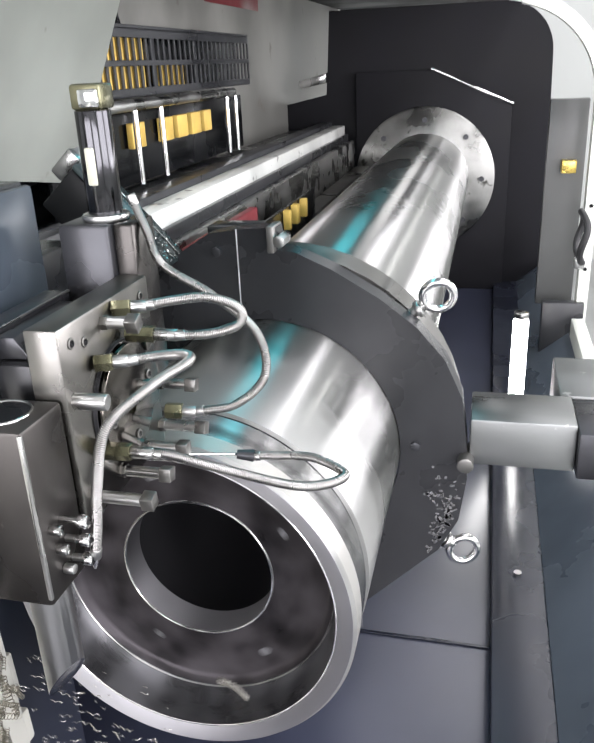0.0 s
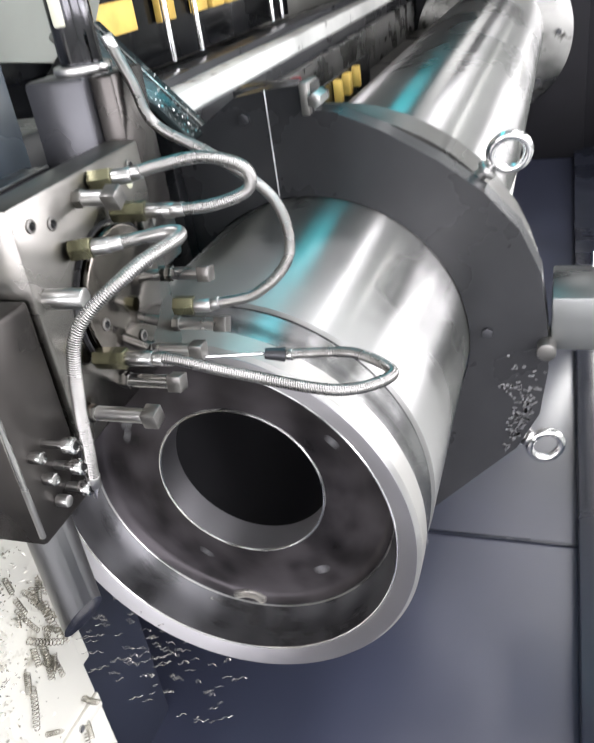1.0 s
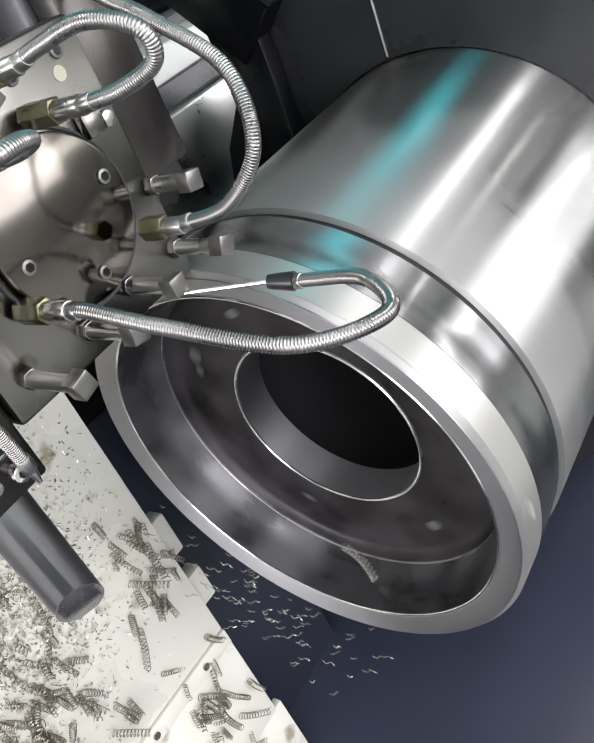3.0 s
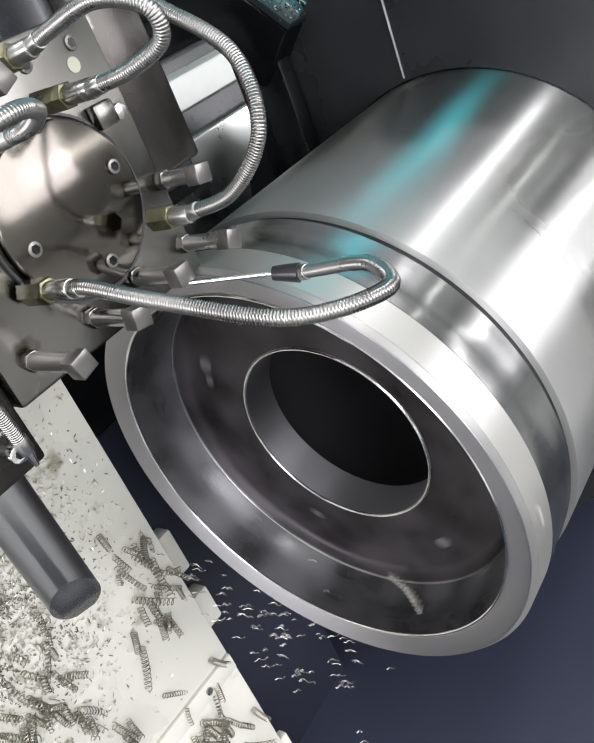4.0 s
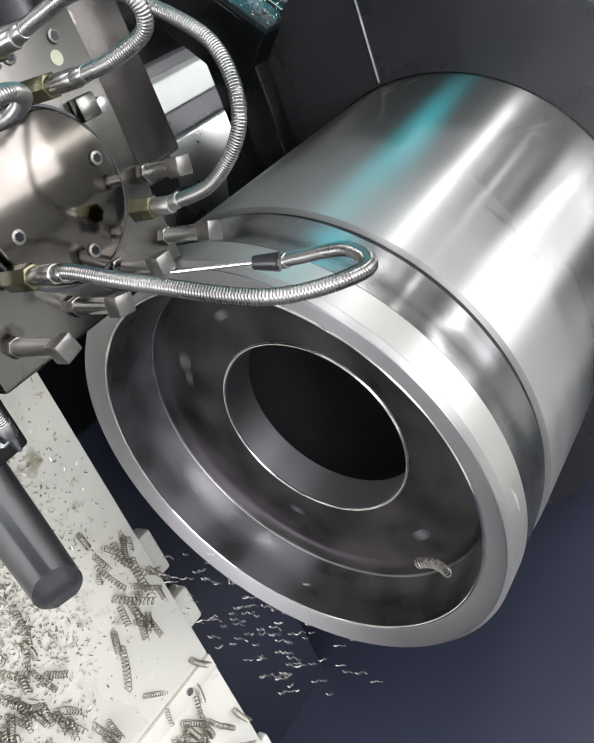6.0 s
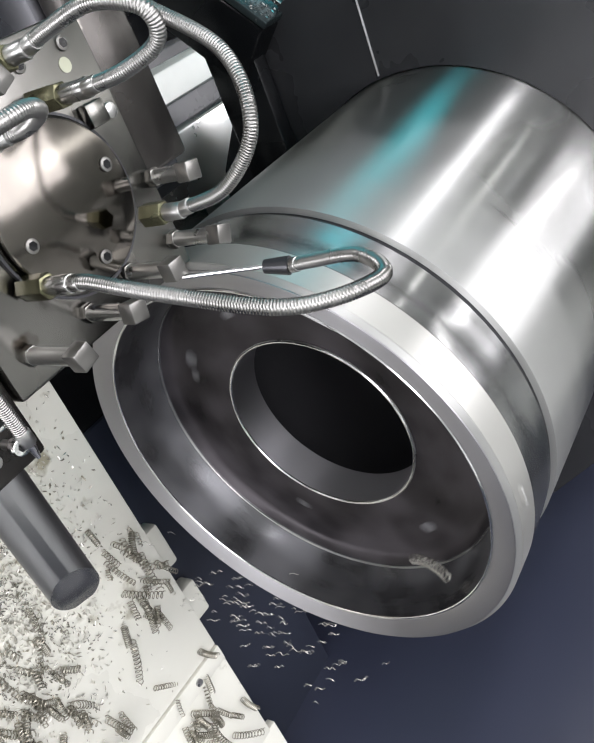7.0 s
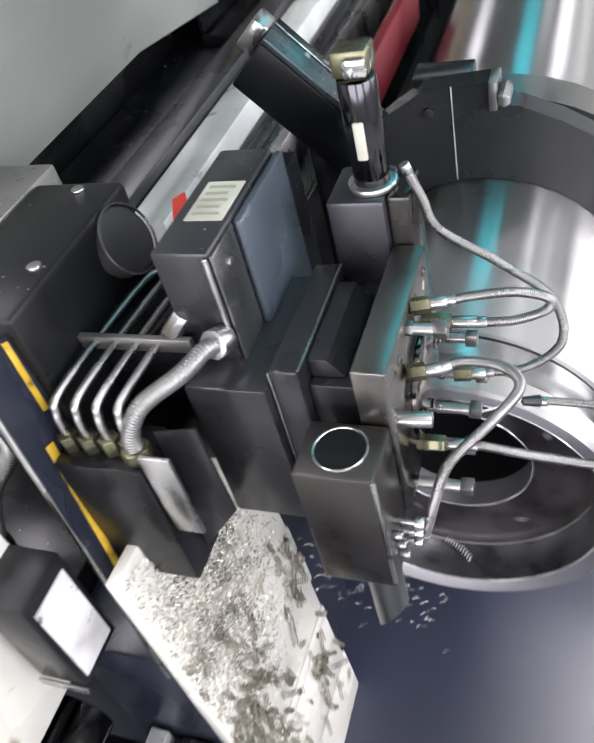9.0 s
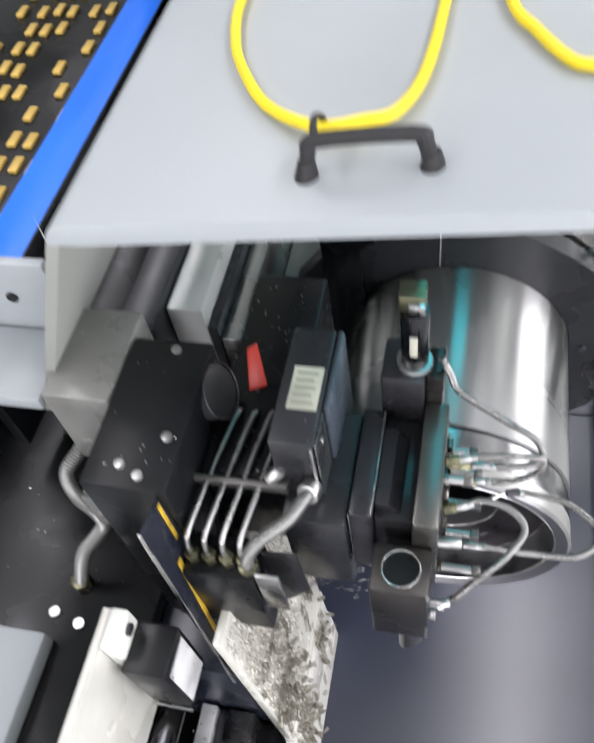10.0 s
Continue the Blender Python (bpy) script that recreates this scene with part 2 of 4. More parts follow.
def add_box(bm, x0, x1, y0, y1, z0, z1, bevel=0.002, m=None):
    r = bmesh.ops.create_cube(bm, size=1.0)
    vs = r["verts"]
    bmesh.ops.scale(bm, vec=(x1 - x0, y1 - y0, z1 - z0), verts=vs)
    bmesh.ops.translate(bm, vec=((x0 + x1) / 2, (y0 + y1) / 2, (z0 + z1) / 2), verts=vs)
    if bevel:
        es = list({e for v in vs for e in v.link_edges})
        r = bmesh.ops.bevel(bm, geom=es, offset=bevel, segments=2, profile=0.5, affect="EDGES", clamp_overlap=True)
        vs = list({v for f in r["faces"] for v in f.verts} | {v for v in vs if v.is_valid})
    if m is not None:
        bmesh.ops.transform(bm, matrix=m, verts=vs)
    return bm


def box(x0, x1, y0, y1, z0, z1, bevel=0.002, m=None):
    return add_box(bmesh.new(), x0, x1, y0, y1, z0, z1, bevel, m)


def add_rod(bm, a, b, r, r2=None, seg=24, bevel=0.0):
    a, b = Vector(a), Vector(b)
    d = b - a
    q = Vector((0, 0, 1)).rotation_difference(d).to_matrix().to_4x4()
    res = bmesh.ops.create_cone(bm, cap_ends=True, cap_tris=False, segments=seg, radius1=r, radius2=r if r2 is None else r2, depth=d.length)
    vs = res["verts"]
    if bevel:
        caps = [e for v in vs for e in v.link_edges if abs(e.verts[0].co.z - e.verts[1].co.z) < 1e-6]
        res = bmesh.ops.bevel(bm, geom=list(set(caps)), offset=bevel, segments=2, profile=0.5, affect="EDGES")
        vs = list({v for f in res["faces"] for v in f.verts} | {v for v in vs if v.is_valid})
        vs = list(set(vs) | {v for v0 in vs for f in v0.link_faces for v in f.verts})
    bmesh.ops.transform(bm, matrix=Matrix.Translation((a + b) / 2) @ q, verts=vs)
    return bm


def rod(a, b, r, r2=None, seg=24, bevel=0.0):
    return add_rod(bmesh.new(), a, b, r, r2, seg, bevel)


def lathe(profile, seg=96, closed=True):
    """A solid of revolution round the y axis from (radius, y) pairs."""
    bm = bmesh.new()
    rings = []
    for r, y in profile:
        if r < 1e-6:
            rings.append([bm.verts.new((0, y, 0))])
        else:
            rings.append([bm.verts.new((r * math.cos(2 * math.pi * k / seg), y, r * math.sin(2 * math.pi * k / seg))) for k in range(seg)])
    pairs = list(zip(rings, rings[1:])) + ([(rings[-1], rings[0])] if closed else [])
    for a, b in pairs:
        for k in range(seg):
            j = (k + 1) % seg
            f = [a[k % len(a)], a[j % len(a)], b[j % len(b)], b[k % len(b)]]
            f = list(dict.fromkeys(f))
            if len(f) > 2:
                bm.faces.new(f)
    return bm


def smooth_path(pts, n=14):
    """Catmull-Rom points through pts."""
    p = [Vector(q) for q in pts]
    p = [2 * p[0] - p[1]] + p + [2 * p[-1] - p[-2]]
    out = []
    for i in range(1, len(p) - 2):
        for k in range(n):
            t = k / n
            out.append(0.5 * (2 * p[i] + (p[i + 1] - p[i - 1]) * t + (2 * p[i - 1] - 5 * p[i] + 4 * p[i + 1] - p[i + 2]) * t * t
                              + (3 * p[i] - p[i - 1] - 3 * p[i + 1] + p[i + 2]) * t ** 3))
    return out + [p[-2]]


def resample(pts, step):
    out, carry = [pts[0]], 0.0
    for a, b in zip(pts, pts[1:]):
        d = (b - a).length
        s = step - carry
        while s <= d:
            out.append(a + (b - a) * (s / d))
            s += step
        carry = d - (s - step)
    return out


def sweep(pts, radius, seg=12, cap=True):
    """A tube along pts; radius is a number or a function of the index."""
    bm = bmesh.new()
    rings, up = [], Vector((0.13, 0.31, 0.94))
    for i, p in enumerate(pts):
        d = (pts[min(i + 1, len(pts) - 1)] - pts[max(i - 1, 0)]).normalized()
        up = (up - d * up.dot(d)).normalized()
        side = d.cross(up)
        r = radius(i) if callable(radius) else radius
        rings.append([bm.verts.new(p + r * (math.cos(a) * up + math.sin(a) * side)) for a in (2 * math.pi * k / seg for k in range(seg))])
    for a, b in zip(rings, rings[1:]):
        for k in range(seg):
            j = (k + 1) % seg
            bm.faces.new((a[k], a[j], b[j], b[k]))
    if cap:
        bm.faces.new(rings[0])
        bm.faces.new(rings[-1])
    return bm


def tube(pts, r, seg=12, n=14):
    return sweep(smooth_path(pts, n), r, seg)


def ribbed(pts, r, pitch=0.0024, depth=0.12, seg=12):
    """A spiral-wound flexible metal hose."""
    p = resample(smooth_path(pts, 24), pitch / 4)
    return sweep(p, lambda i: r * (1 - depth * (0, 0.6, 1, 0.6)[i % 4]), seg)


def prism(outline, y0, y1, bevel=0.0):
    """A plate in the xz plane from y0 to y1."""
    bm = bmesh.new()
    a = [bm.verts.new((x, y0, z)) for x, z in outline]
    b = [bm.verts.new((x, y1, z)) for x, z in outline]
    front, back = bm.faces.new(a), bm.faces.new(b[::-1])
    n = len(a)
    for i in range(n):
        bm.faces.new((a[i], b[i], b[(i + 1) % n], a[(i + 1) % n]))
    if bevel:
        es = list(front.edges) + list(back.edges)
        bmesh.ops.bevel(bm, geom=es, offset=bevel, segments=2, profile=0.5, affect="EDGES")
    return bm


def ring_plate(outline, hole_r, y0, y1, seg=96):
    """A plate in the xz plane with a round hole about the y axis; outline is star-shaped about it."""
    def edge(ang):
        dx, dz = math.cos(ang), math.sin(ang)
        best = 0.0
        for (ax, az), (bx, bz) in zip(outline, outline[1:] + outline[:1]):
            ex, ez = bx - ax, bz - az
            det = dx * -ez + ex * dz
            if abs(det) < 1e-9:
                continue
            t = (ax * -ez + ex * az) / det
            u = (dx * az - dz * ax) / det
            if t > 0 and -1e-6 <= u <= 1 + 1e-6:
                best = max(best, t)
        return best
    angles = sorted({2 * math.pi * k / seg for k in range(seg)} | {math.atan2(z, x) % (2 * math.pi) for x, z in outline})
    bm = bmesh.new()
    loops = [[bm.verts.new((r(a) * math.cos(a), y, r(a) * math.sin(a))) for a in angles]
             for r, y in ((lambda a: hole_r, y0), (edge, y0), (edge, y1), (lambda a: hole_r, y1))]
    n = len(angles)
    for i in range(4):
        a, b = loops[i], loops[(i + 1) % 4]
        for k in range(n):
            bm.faces.new((a[k], a[(k + 1) % n], b[(k + 1) % n], b[k]))
    return bm

# ---- large structure ----
# floor stays out of view, pale so that it throws light up
solo("floor", box(-4, 4, -4, 6, -1.2, -1.1, 0), CONCRETE, "unseen workshop floor, pale to bounce light upwards", "floor", kind="structure")
for nm, b in (("wall_west", (-4.1, -4, -4, 6, -1.1, 2.7)), ("wall_east", (4, 4.1, -4, 6, -1.1, 2.7)), ("wall_south", (-4, 4, -4.1, -4, -1.1, 2.7)),
              ("wall_north", (-4, 4, 6, 6.1, -1.1, 2.7))):
    solo(nm, box(*b, 0), ROOM_WALL, "pale painted workshop wall", "wall", kind="structure")
solo("ceiling", box(-4.1, 4.1, -4.1, 6.1, 2.7, 2.8, 0), ROOM_WALL, "pale workshop ceiling", "ceiling", kind="structure")


def build_fill_frame(name, m, w, h):
    """A made-up frame round one of the unseen wall fill lights, with a mullion cross."""
    wn = thing(name, "grey frame round an added, unseen wall light", "window", kind="structure")
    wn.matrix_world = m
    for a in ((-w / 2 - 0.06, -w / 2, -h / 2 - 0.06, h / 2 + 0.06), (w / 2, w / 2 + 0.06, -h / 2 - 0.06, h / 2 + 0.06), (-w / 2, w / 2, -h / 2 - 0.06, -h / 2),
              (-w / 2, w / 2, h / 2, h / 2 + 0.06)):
        part("fill_frame", box(a[0], a[1], a[2], a[3], -0.01, 0.06, 0.003), GREY_PAINT, wn)
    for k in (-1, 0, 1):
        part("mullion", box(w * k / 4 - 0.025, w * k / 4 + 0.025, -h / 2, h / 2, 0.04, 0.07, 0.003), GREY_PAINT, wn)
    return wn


# invented frames, set only round the fill lights
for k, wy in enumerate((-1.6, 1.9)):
    build_fill_frame(f"window_{k + 1}", look((3.96, wy, 1.15), (0, wy, 1.15)) @ pose(0, 0, -0.02), 3.0, 2.3)
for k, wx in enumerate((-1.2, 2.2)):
    build_fill_frame(f"window_{k + 3}", look((wx, -3.96, 0.75), (wx, 0, 0.75)) @ pose(0, 0, -0.02), 2.8, 1.7)


def build_pan():
    pan = thing("chip_pan", "dark blue-grey painted sheet-metal chip pan under the lathe", "chip pan", kind="structure")
    part("pan_sheet", box(-0.75, 0.325, -0.9, 2.95, -0.53, -0.50, 0.002), PAN_PAINT, pan)
    part("seam_strip", box(0.02, 0.325, 0.560, 0.567, -0.4995, -0.496, 0.001), RAIL_NAVY, pan)
    part("side_rail", box(0.325, 0.425, -0.9, 2.95, -0.53, -0.47, 0.003), RAIL_NAVY, pan)
    bm = bmesh.new()
    for y0 in (0.2, 0.75, 1.4):
        add_rod(bm, (0.375, y0, -0.47), (0.375, y0, -0.464), 0.008, seg=12)
    part("rail_screws", bm, STEEL, pan)
    slope = bmesh.new()
    v = [slope.verts.new(p) for p in ((0.425, -0.9, -0.47), (0.425, 2.95, -0.47), (0.56, 2.95, -0.36), (0.56, -0.9, -0.36),
                                      (0.425, -0.9, -0.50), (0.425, 2.95, -0.50), (0.56, 2.95, -0.40), (0.56, -0.9, -0.40))]
    for f in ((0, 1, 2, 3), (7, 6, 5, 4), (0, 4, 5, 1), (3, 2, 6, 7), (0, 3, 7, 4), (1, 5, 6, 2)):
        slope.faces.new([v[i] for i in f])
    part("side_slope", slope, SLATE, pan)
    return pan


build_pan()

solo("machine_stand", box(-0.74, 0.54, -0.88, 2.98, -1.1, -0.535, 0.01), SLATE, "slate painted machine stand under the chip pan", "machine stand", kind="structure")

# headstock covers behind the chuck
def arc(cx, cz, r, a0, a1, n=10):
    return [(cx + r * math.cos(radians(a0 + (a1 - a0) * k / n)), cz + r * math.sin(radians(a0 + (a1 - a0) * k / n))) for k in range(n + 1)]


def build_headstock():
    hs = thing("headstock_cover", "matt black headstock guard plate with a rounded corner", "machine guard", (0, 2.95, 0))
    part("guard_plate", prism([(-0.75, -0.5), (0.53, -0.5), (0.53, -0.25)] + arc(0.31, 0.50, 0.20, 0, 90) + [(-0.42, 0.70), (-0.435, 0.36), (-0.75, 0.30)], 0.0, 0.05, 0.004), MATT_BLACK, hs)
    part("inner_panel", prism([(-0.30, -0.5), (0.36, -0.5), (0.36, 0.30), (0.02, 0.45), (-0.30, 0.45)], -0.035, -0.002, 0.003), MATT_BLACK, hs)
    edge = rod((0.02, -0.036, 0.455), (0.365, -0.036, 0.305), 0.006)
    part("edge_strip", edge, BRIGHT, hs, "bright worn metal edge")
    return hs


build_headstock()
# unseen sheet, added to block light and darken what the workpiece mirrors
roof = thing("shade_roof", "unseen dark sheet added to shade the chuck end", "roof", kind="structure")
part("shade_sheet", box(-0.615, 0.40, 1.10, 4.30, 0.78, 0.80, 0.003), MATT_BLACK, roof)


def build_door_frame():
    df = thing("door_frame", "white curved enclosure door frame with screw holes", "door frame", (0, 1.95, 0), kind="structure")
    outer = arc(0.30, 0.36, 0.31, 0, 80, 14)
    inner = arc(0.30, 0.36, 0.275, 0, 80, 14)
    bm = prism([(0.61, -0.36)] + outer + inner[::-1] + [(0.575, -0.36)], 0.0, 0.05, 0.002)
    part("curved_frame", bm, WHITE_PAINT, df)
    part("jamb", box(0.455, 0.572, 0.10, 0.14, -0.30, 0.36, 0.003), JAMB_GREY, df)
    part("lower_jamb", box(0.47, 0.60, -0.02, 0.02, -0.45, -0.26, 0.003), GREY_PAINT, df)
    part("brass_catch", box(0.50, 0.545, 0.06, 0.10, 0.14, 0.18, 0.003), BRASS, df)
    bm = bmesh.new()
    for z in (0.27, 0.05, -0.15):
        add_rod(bm, (0.592, -0.006, z), (0.592, 0.0, z), 0.006, seg=12)
    part("frame_screws", bm, BLACK_PAINT, df)
    return df


build_door_frame()
solo("enclosure_wall", box(0.56, 0.60, -0.9, 1.9, -0.53, -0.30, 0.004), WHITE_PAINT, "white painted side wall of the enclosure", "wall", kind="structure")
# glowing tube stands in for a bright upright reflection
lamp = thing("streak_tube", "white glowing tube drawn for a bright reflection at the enclosure side", "lamp", (0.380, 1.40, -0.255))
part("tube", rod((0, 0, -0.11), (0, 0, 0.11), 0.020, bevel=0.006), TUBE_GLOW, lamp)
part("end_cap", rod((0, 0, 0.112), (0, 0, 0.128), 0.019, bevel=0.003), STEEL, lamp)

# left wall of the enclosure with the slotted cabinet
solo("enclosure_back_wall", box(-0.66, -0.62, 0.92, 4.25, 0.10, 0.90, 0.004), WALL_GREY, "grey painted inner wall of the machine", "wall", kind="structure")


# flat dark red strip high on the inner wall
solo("red_patch", box(-0.6195, -0.617, 1.95, 2.55, 0.690, 0.775, 0.001), DARK_RED, "dark red strip on the grey inner wall", "sign")
solo("wall_bracket", prism([(-0.54, 0.395), (-0.42, 0.415), (-0.42, 0.455), (-0.54, 0.425)], 2.86, 2.935, 0.004), STEEL, "scuffed steel bracket on the edge of the black guard", "bracket")


def build_cabinet():
    c = thing("slotted_cabinet", "grey louvred cabinet with two rows of slots and yellow parts", "cabinet", (-0.50, 1.45, 0.51))
    # slotted face: bars around slots
    bm = bmesh.new()
    y0, n, w = -0.50, 30, 1.03
    for z0, z1 in ((-0.070, -0.052), (-0.006, 0.006), (0.052, 0.070)):
        add_box(bm, 0.0, 0.006, y0, y0 + w, z0, z1, 0.001)
    part("slot_rail", bm, GREY_PAINT, c)
    slat = mesh_of(box(0.0, 0.005, -0.005, 0.005, -0.024, 0.024, 0.001), GREY_PAINT, 35)
    slot_gold = mesh_of(box(-0.014, -0.003, -0.011, 0.011, -0.023, 0.023, 0.001), GOLD_PANEL, 35)
    for row, zc in enumerate((-0.029, 0.029)):
        for k in range(n + 1):
            ob = new("slat", slat)
            ob.parent, ob.location = c, (0, y0 + w * k / n, zc)
            if k in (8, 16, 23):
                ob.scale = (1, 2.2, 1)
            if k < 14 and (row == 0 or k < 9) and k not in (7, 8):
                g = new("yellow_part", slot_gold)
                g.parent, g.location = c, (0, y0 + w * (k + 0.5) / n, zc)
    part("cabinet_back", box(-0.06, -0.035, y0, y0 + w, -0.07, 0.07, 0.002), BLACK_PAINT, c)
    part("cabinet_top", box(-0.06, 0.006, y0, y0 + w, 0.071, 0.078, 0.001), GREY_PAINT, c)
    for y in (-0.40, -0.365):
        part("clip", prism([(-0.012, 0.0), (0.012, 0.0), (0.005, 0.048), (-0.003, 0.05)], y, y + 0.012, 0.001, ), BLACK_PAINT, c).location = (-0.02, 0, 0.0785)
    return c


build_cabinet()


def build_rack():
    r = thing("card_rack", "black rack with chromed bars and yellow cards", "rack", (-0.48, 1.25, 0.35))
    part("top_bar", rod((0, -0.45, 0.075), (0, 0.50, 0.075), 0.012, bevel=0.003), STEEL, r)
    part("back_sheet", box(-0.05, -0.04, -0.50, 0.7, -0.10, 0.06, 0.002), BLACK_PAINT, r)
    post = mesh_of(rod((0, 0, -0.09), (0, 0, 0.065), 0.007), BRIGHT, 40)
    for y in (-0.22, -0.08, 0.40, 0.48):
        o = new("post", post)
        o.parent, o.location = r, (0.012, y, 0)
    for y, w in ((-0.36, 0.16), (-0.14, 0.07), (0.03, 0.07), (0.13, 0.07), (0.23, 0.07), (0.32, 0.06)):
        part("card", box(-0.035, -0.02, y - w / 2, y + w / 2, -0.02, 0.035, 0.002), GOLD_PANEL, r)
    part("lower_ledge", box(-0.05, 0.05, -0.5, 0.7, -0.125, -0.105, 0.003), BLACK_PAINT, r)
    return r


build_rack()


def build_guideway():
    g = thing("guide_beam", "long silver-white linear guide beam beside the workpiece", "guide beam", (0, 0, 0))
    part("beam", box(-0.405, -0.350, 0.19, 2.90, 0.10, 0.236, 0.004), BEAM_PAINT, g, "worn silver-white beam")
    part("beam_shoulder", box(-0.349, -0.335, 0.19, 2.90, 0.02, 0.20, 0.002), BLACK_PLATE, g)
    part("rail", box(-0.334, -0.305, 0.19, 2.90, 0.02, 0.175, 0.003), STEEL, g, "bright ground rail")
    part("rail_foot", box(-0.304, -0.24, 0.19, 2.90, -0.25, 0.06, 0.003), GREY_STEEL, g)
    part("upper_strip", box(-0.46, -0.407, 0.10, 2.90, 0.16, 0.25, 0.003), GREY_PAINT, g)
    part("wiper_gap", box(-0.60, -0.462, 0.10, 2.90, 0.12, 0.22, 0.003), BLACK_PAINT, g)
    return g


build_guideway()

cov = thing("screw_cover_strip", "dark red cover strip with yellow blocks beside the guide rail", "cover strip", (-0.215, 1.15, 0.15))
part("lower_strip", box(-0.022, -0.011, -0.55, 0.55, -0.10, 0.0, 0.003), BLACK_PAINT, cov)
part("strip", box(-0.010, 0.010, -0.55, -0.12, -0.02, 0.06, 0.004), DARK_RED, cov)
for y, w in ((0.16, 0.03), (0.24, 0.05), (0.34, 0.03)):
    part("yellow_block", box(-0.01, 0.010, y, y + w * 0.6, -0.05, 0.0, 0.003), GOLD_PANEL, cov)
loop = thing("black_cable_loop", "black rubber cable loop hanging on the door frame", "cable", (0.50, 1.326, 0.086))
part("loop", sweep([Vector((0.006 * math.sin(3 * a), 0.052 * math.cos(a), 0.060 * math.sin(a))) for a in (2 * math.pi * k / 40 for k in range(41))], 0.008, 10, False), RUBBER, loop)
part("clip", box(-0.012, 0.012, -0.012, 0.012, -0.075, -0.050, 0.003), STEEL, loop)

# ---- workpiece ----
work = thing("workpiece", "bright turned steel tube with a bored bowl end", "workpiece")
tube_profile = [(0.1605, 0.0062), (0.1765, 0.0006), (0.180, 0.0035), (0.180, 0.0285), (0.1780, 0.0292), (0.1765, 0.0738), (0.1750, 0.0745), (0.1750, 0.0790),
                (0.180, 0.0802), (0.180, 0.62), (0.194, 0.66), (0.194, 2.90), (0.10, 2.90), (0.10, 0.30), (0.1615, 0.14), (0.1615, 0.004)]
part("tube_wall", lathe(tube_profile, 192), TURNED, work)
part("rim_face", lathe([(0.1597, 0.0050), (0.1758, -0.0004), (0.1770, -0.0004), (0.1770, 0.0006), (0.1597, 0.0062)], 192), FACED, work, "brushed grey rim face")
part("rim_band", lathe([(0.1796, 0.0040), (0.1804, 0.0040), (0.1804, 0.0284), (0.1796, 0.0284)], 192), RIM_BAND, work, "satin outer band of the rim")
band = [(0.1770, 0.0296), (0.1796, 0.0298), (0.1792, 0.0430), (0.1790, 0.0434), (0.1789, 0.0560), (0.1786, 0.0563), (0.1785, 0.0640), (0.1781, 0.0644), (0.1777, 0.0732), (0.1770, 0.0735)]
part("polished_band", lathe(band, 192), POLISHED, work, "polished band with fine tool marks")
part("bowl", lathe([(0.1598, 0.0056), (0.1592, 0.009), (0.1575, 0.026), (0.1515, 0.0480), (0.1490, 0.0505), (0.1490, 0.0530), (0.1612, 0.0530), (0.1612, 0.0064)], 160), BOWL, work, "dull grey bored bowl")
part("bowl_floor", lathe([(0.1489, 0.0506), (0.1455, 0.0550), (0.1400, 0.0585), (0.0830, 0.0585), (0.0830, 0.061), (0.1489, 0.061)], 160), BOWL_SHADE, work, "flat floor of the bowl, shade put into its colour")
# dark ring paints the groove's shade
part("groove_shade", lathe([(0.1742, 0.0740), (0.1758, 0.0740), (0.1758, 0.0796), (0.1742, 0.0796)], 160), DARK_STEEL, work, "dark ring painting the shade in the turned groove")
# brighter rings draw the highlights along the rim, step and bore edges
part("rim_glint", sweep([Vector((0.1600 * math.cos(a), 0.0050, 0.1600 * math.sin(a))) for a in (2 * math.pi * k / 160 for k in range(161))], 0.0011, 8, False), BRIGHT, work, "bright ring drawing the highlight on the rim's inner edge")
part("step_glint", sweep([Vector((0.1500 * math.cos(a), 0.0492, 0.1500 * math.sin(a))) for a in (2 * math.pi * k / 120 for k in range(121))], 0.0009, 6, False), STEEL, work)
part("bore_glint", sweep([Vector((0.0824 * math.cos(a), 0.0578, 0.0824 * math.sin(a))) for a in (2 * math.pi * k / 120 for k in range(121))], 0.0012, 8, False), BRIGHT, work)
part("bore_lip", lathe([(0.0814, 0.0578), (0.0838, 0.0578), (0.0838, 0.0600), (0.0814, 0.0600)], 128), STEEL, work, "bright edge of the bore")
part("bore_wall", lathe([(0.0812, 0.0590), (0.0812, 0.092), (0.0835, 0.092), (0.0835, 0.0590)], 128), FACED, work)
# deep bore painted near black for the shade inside it
part("bore_inside", lathe([(0.0836, 0.0915), (0.094, 0.0935), (0.094, 0.40), (0.0, 0.40), (0.0, 0.402), (0.096, 0.402), (0.096, 0.0915)], 96), BORE_SHADE, work, "hollow bore with its shade put into the colour")
# lighter patches on the bowl floor
mark = material("pale_mark", (0.20, 0.20, 0.21), 0.5, 0.8, 60, 0.3, 0.05)
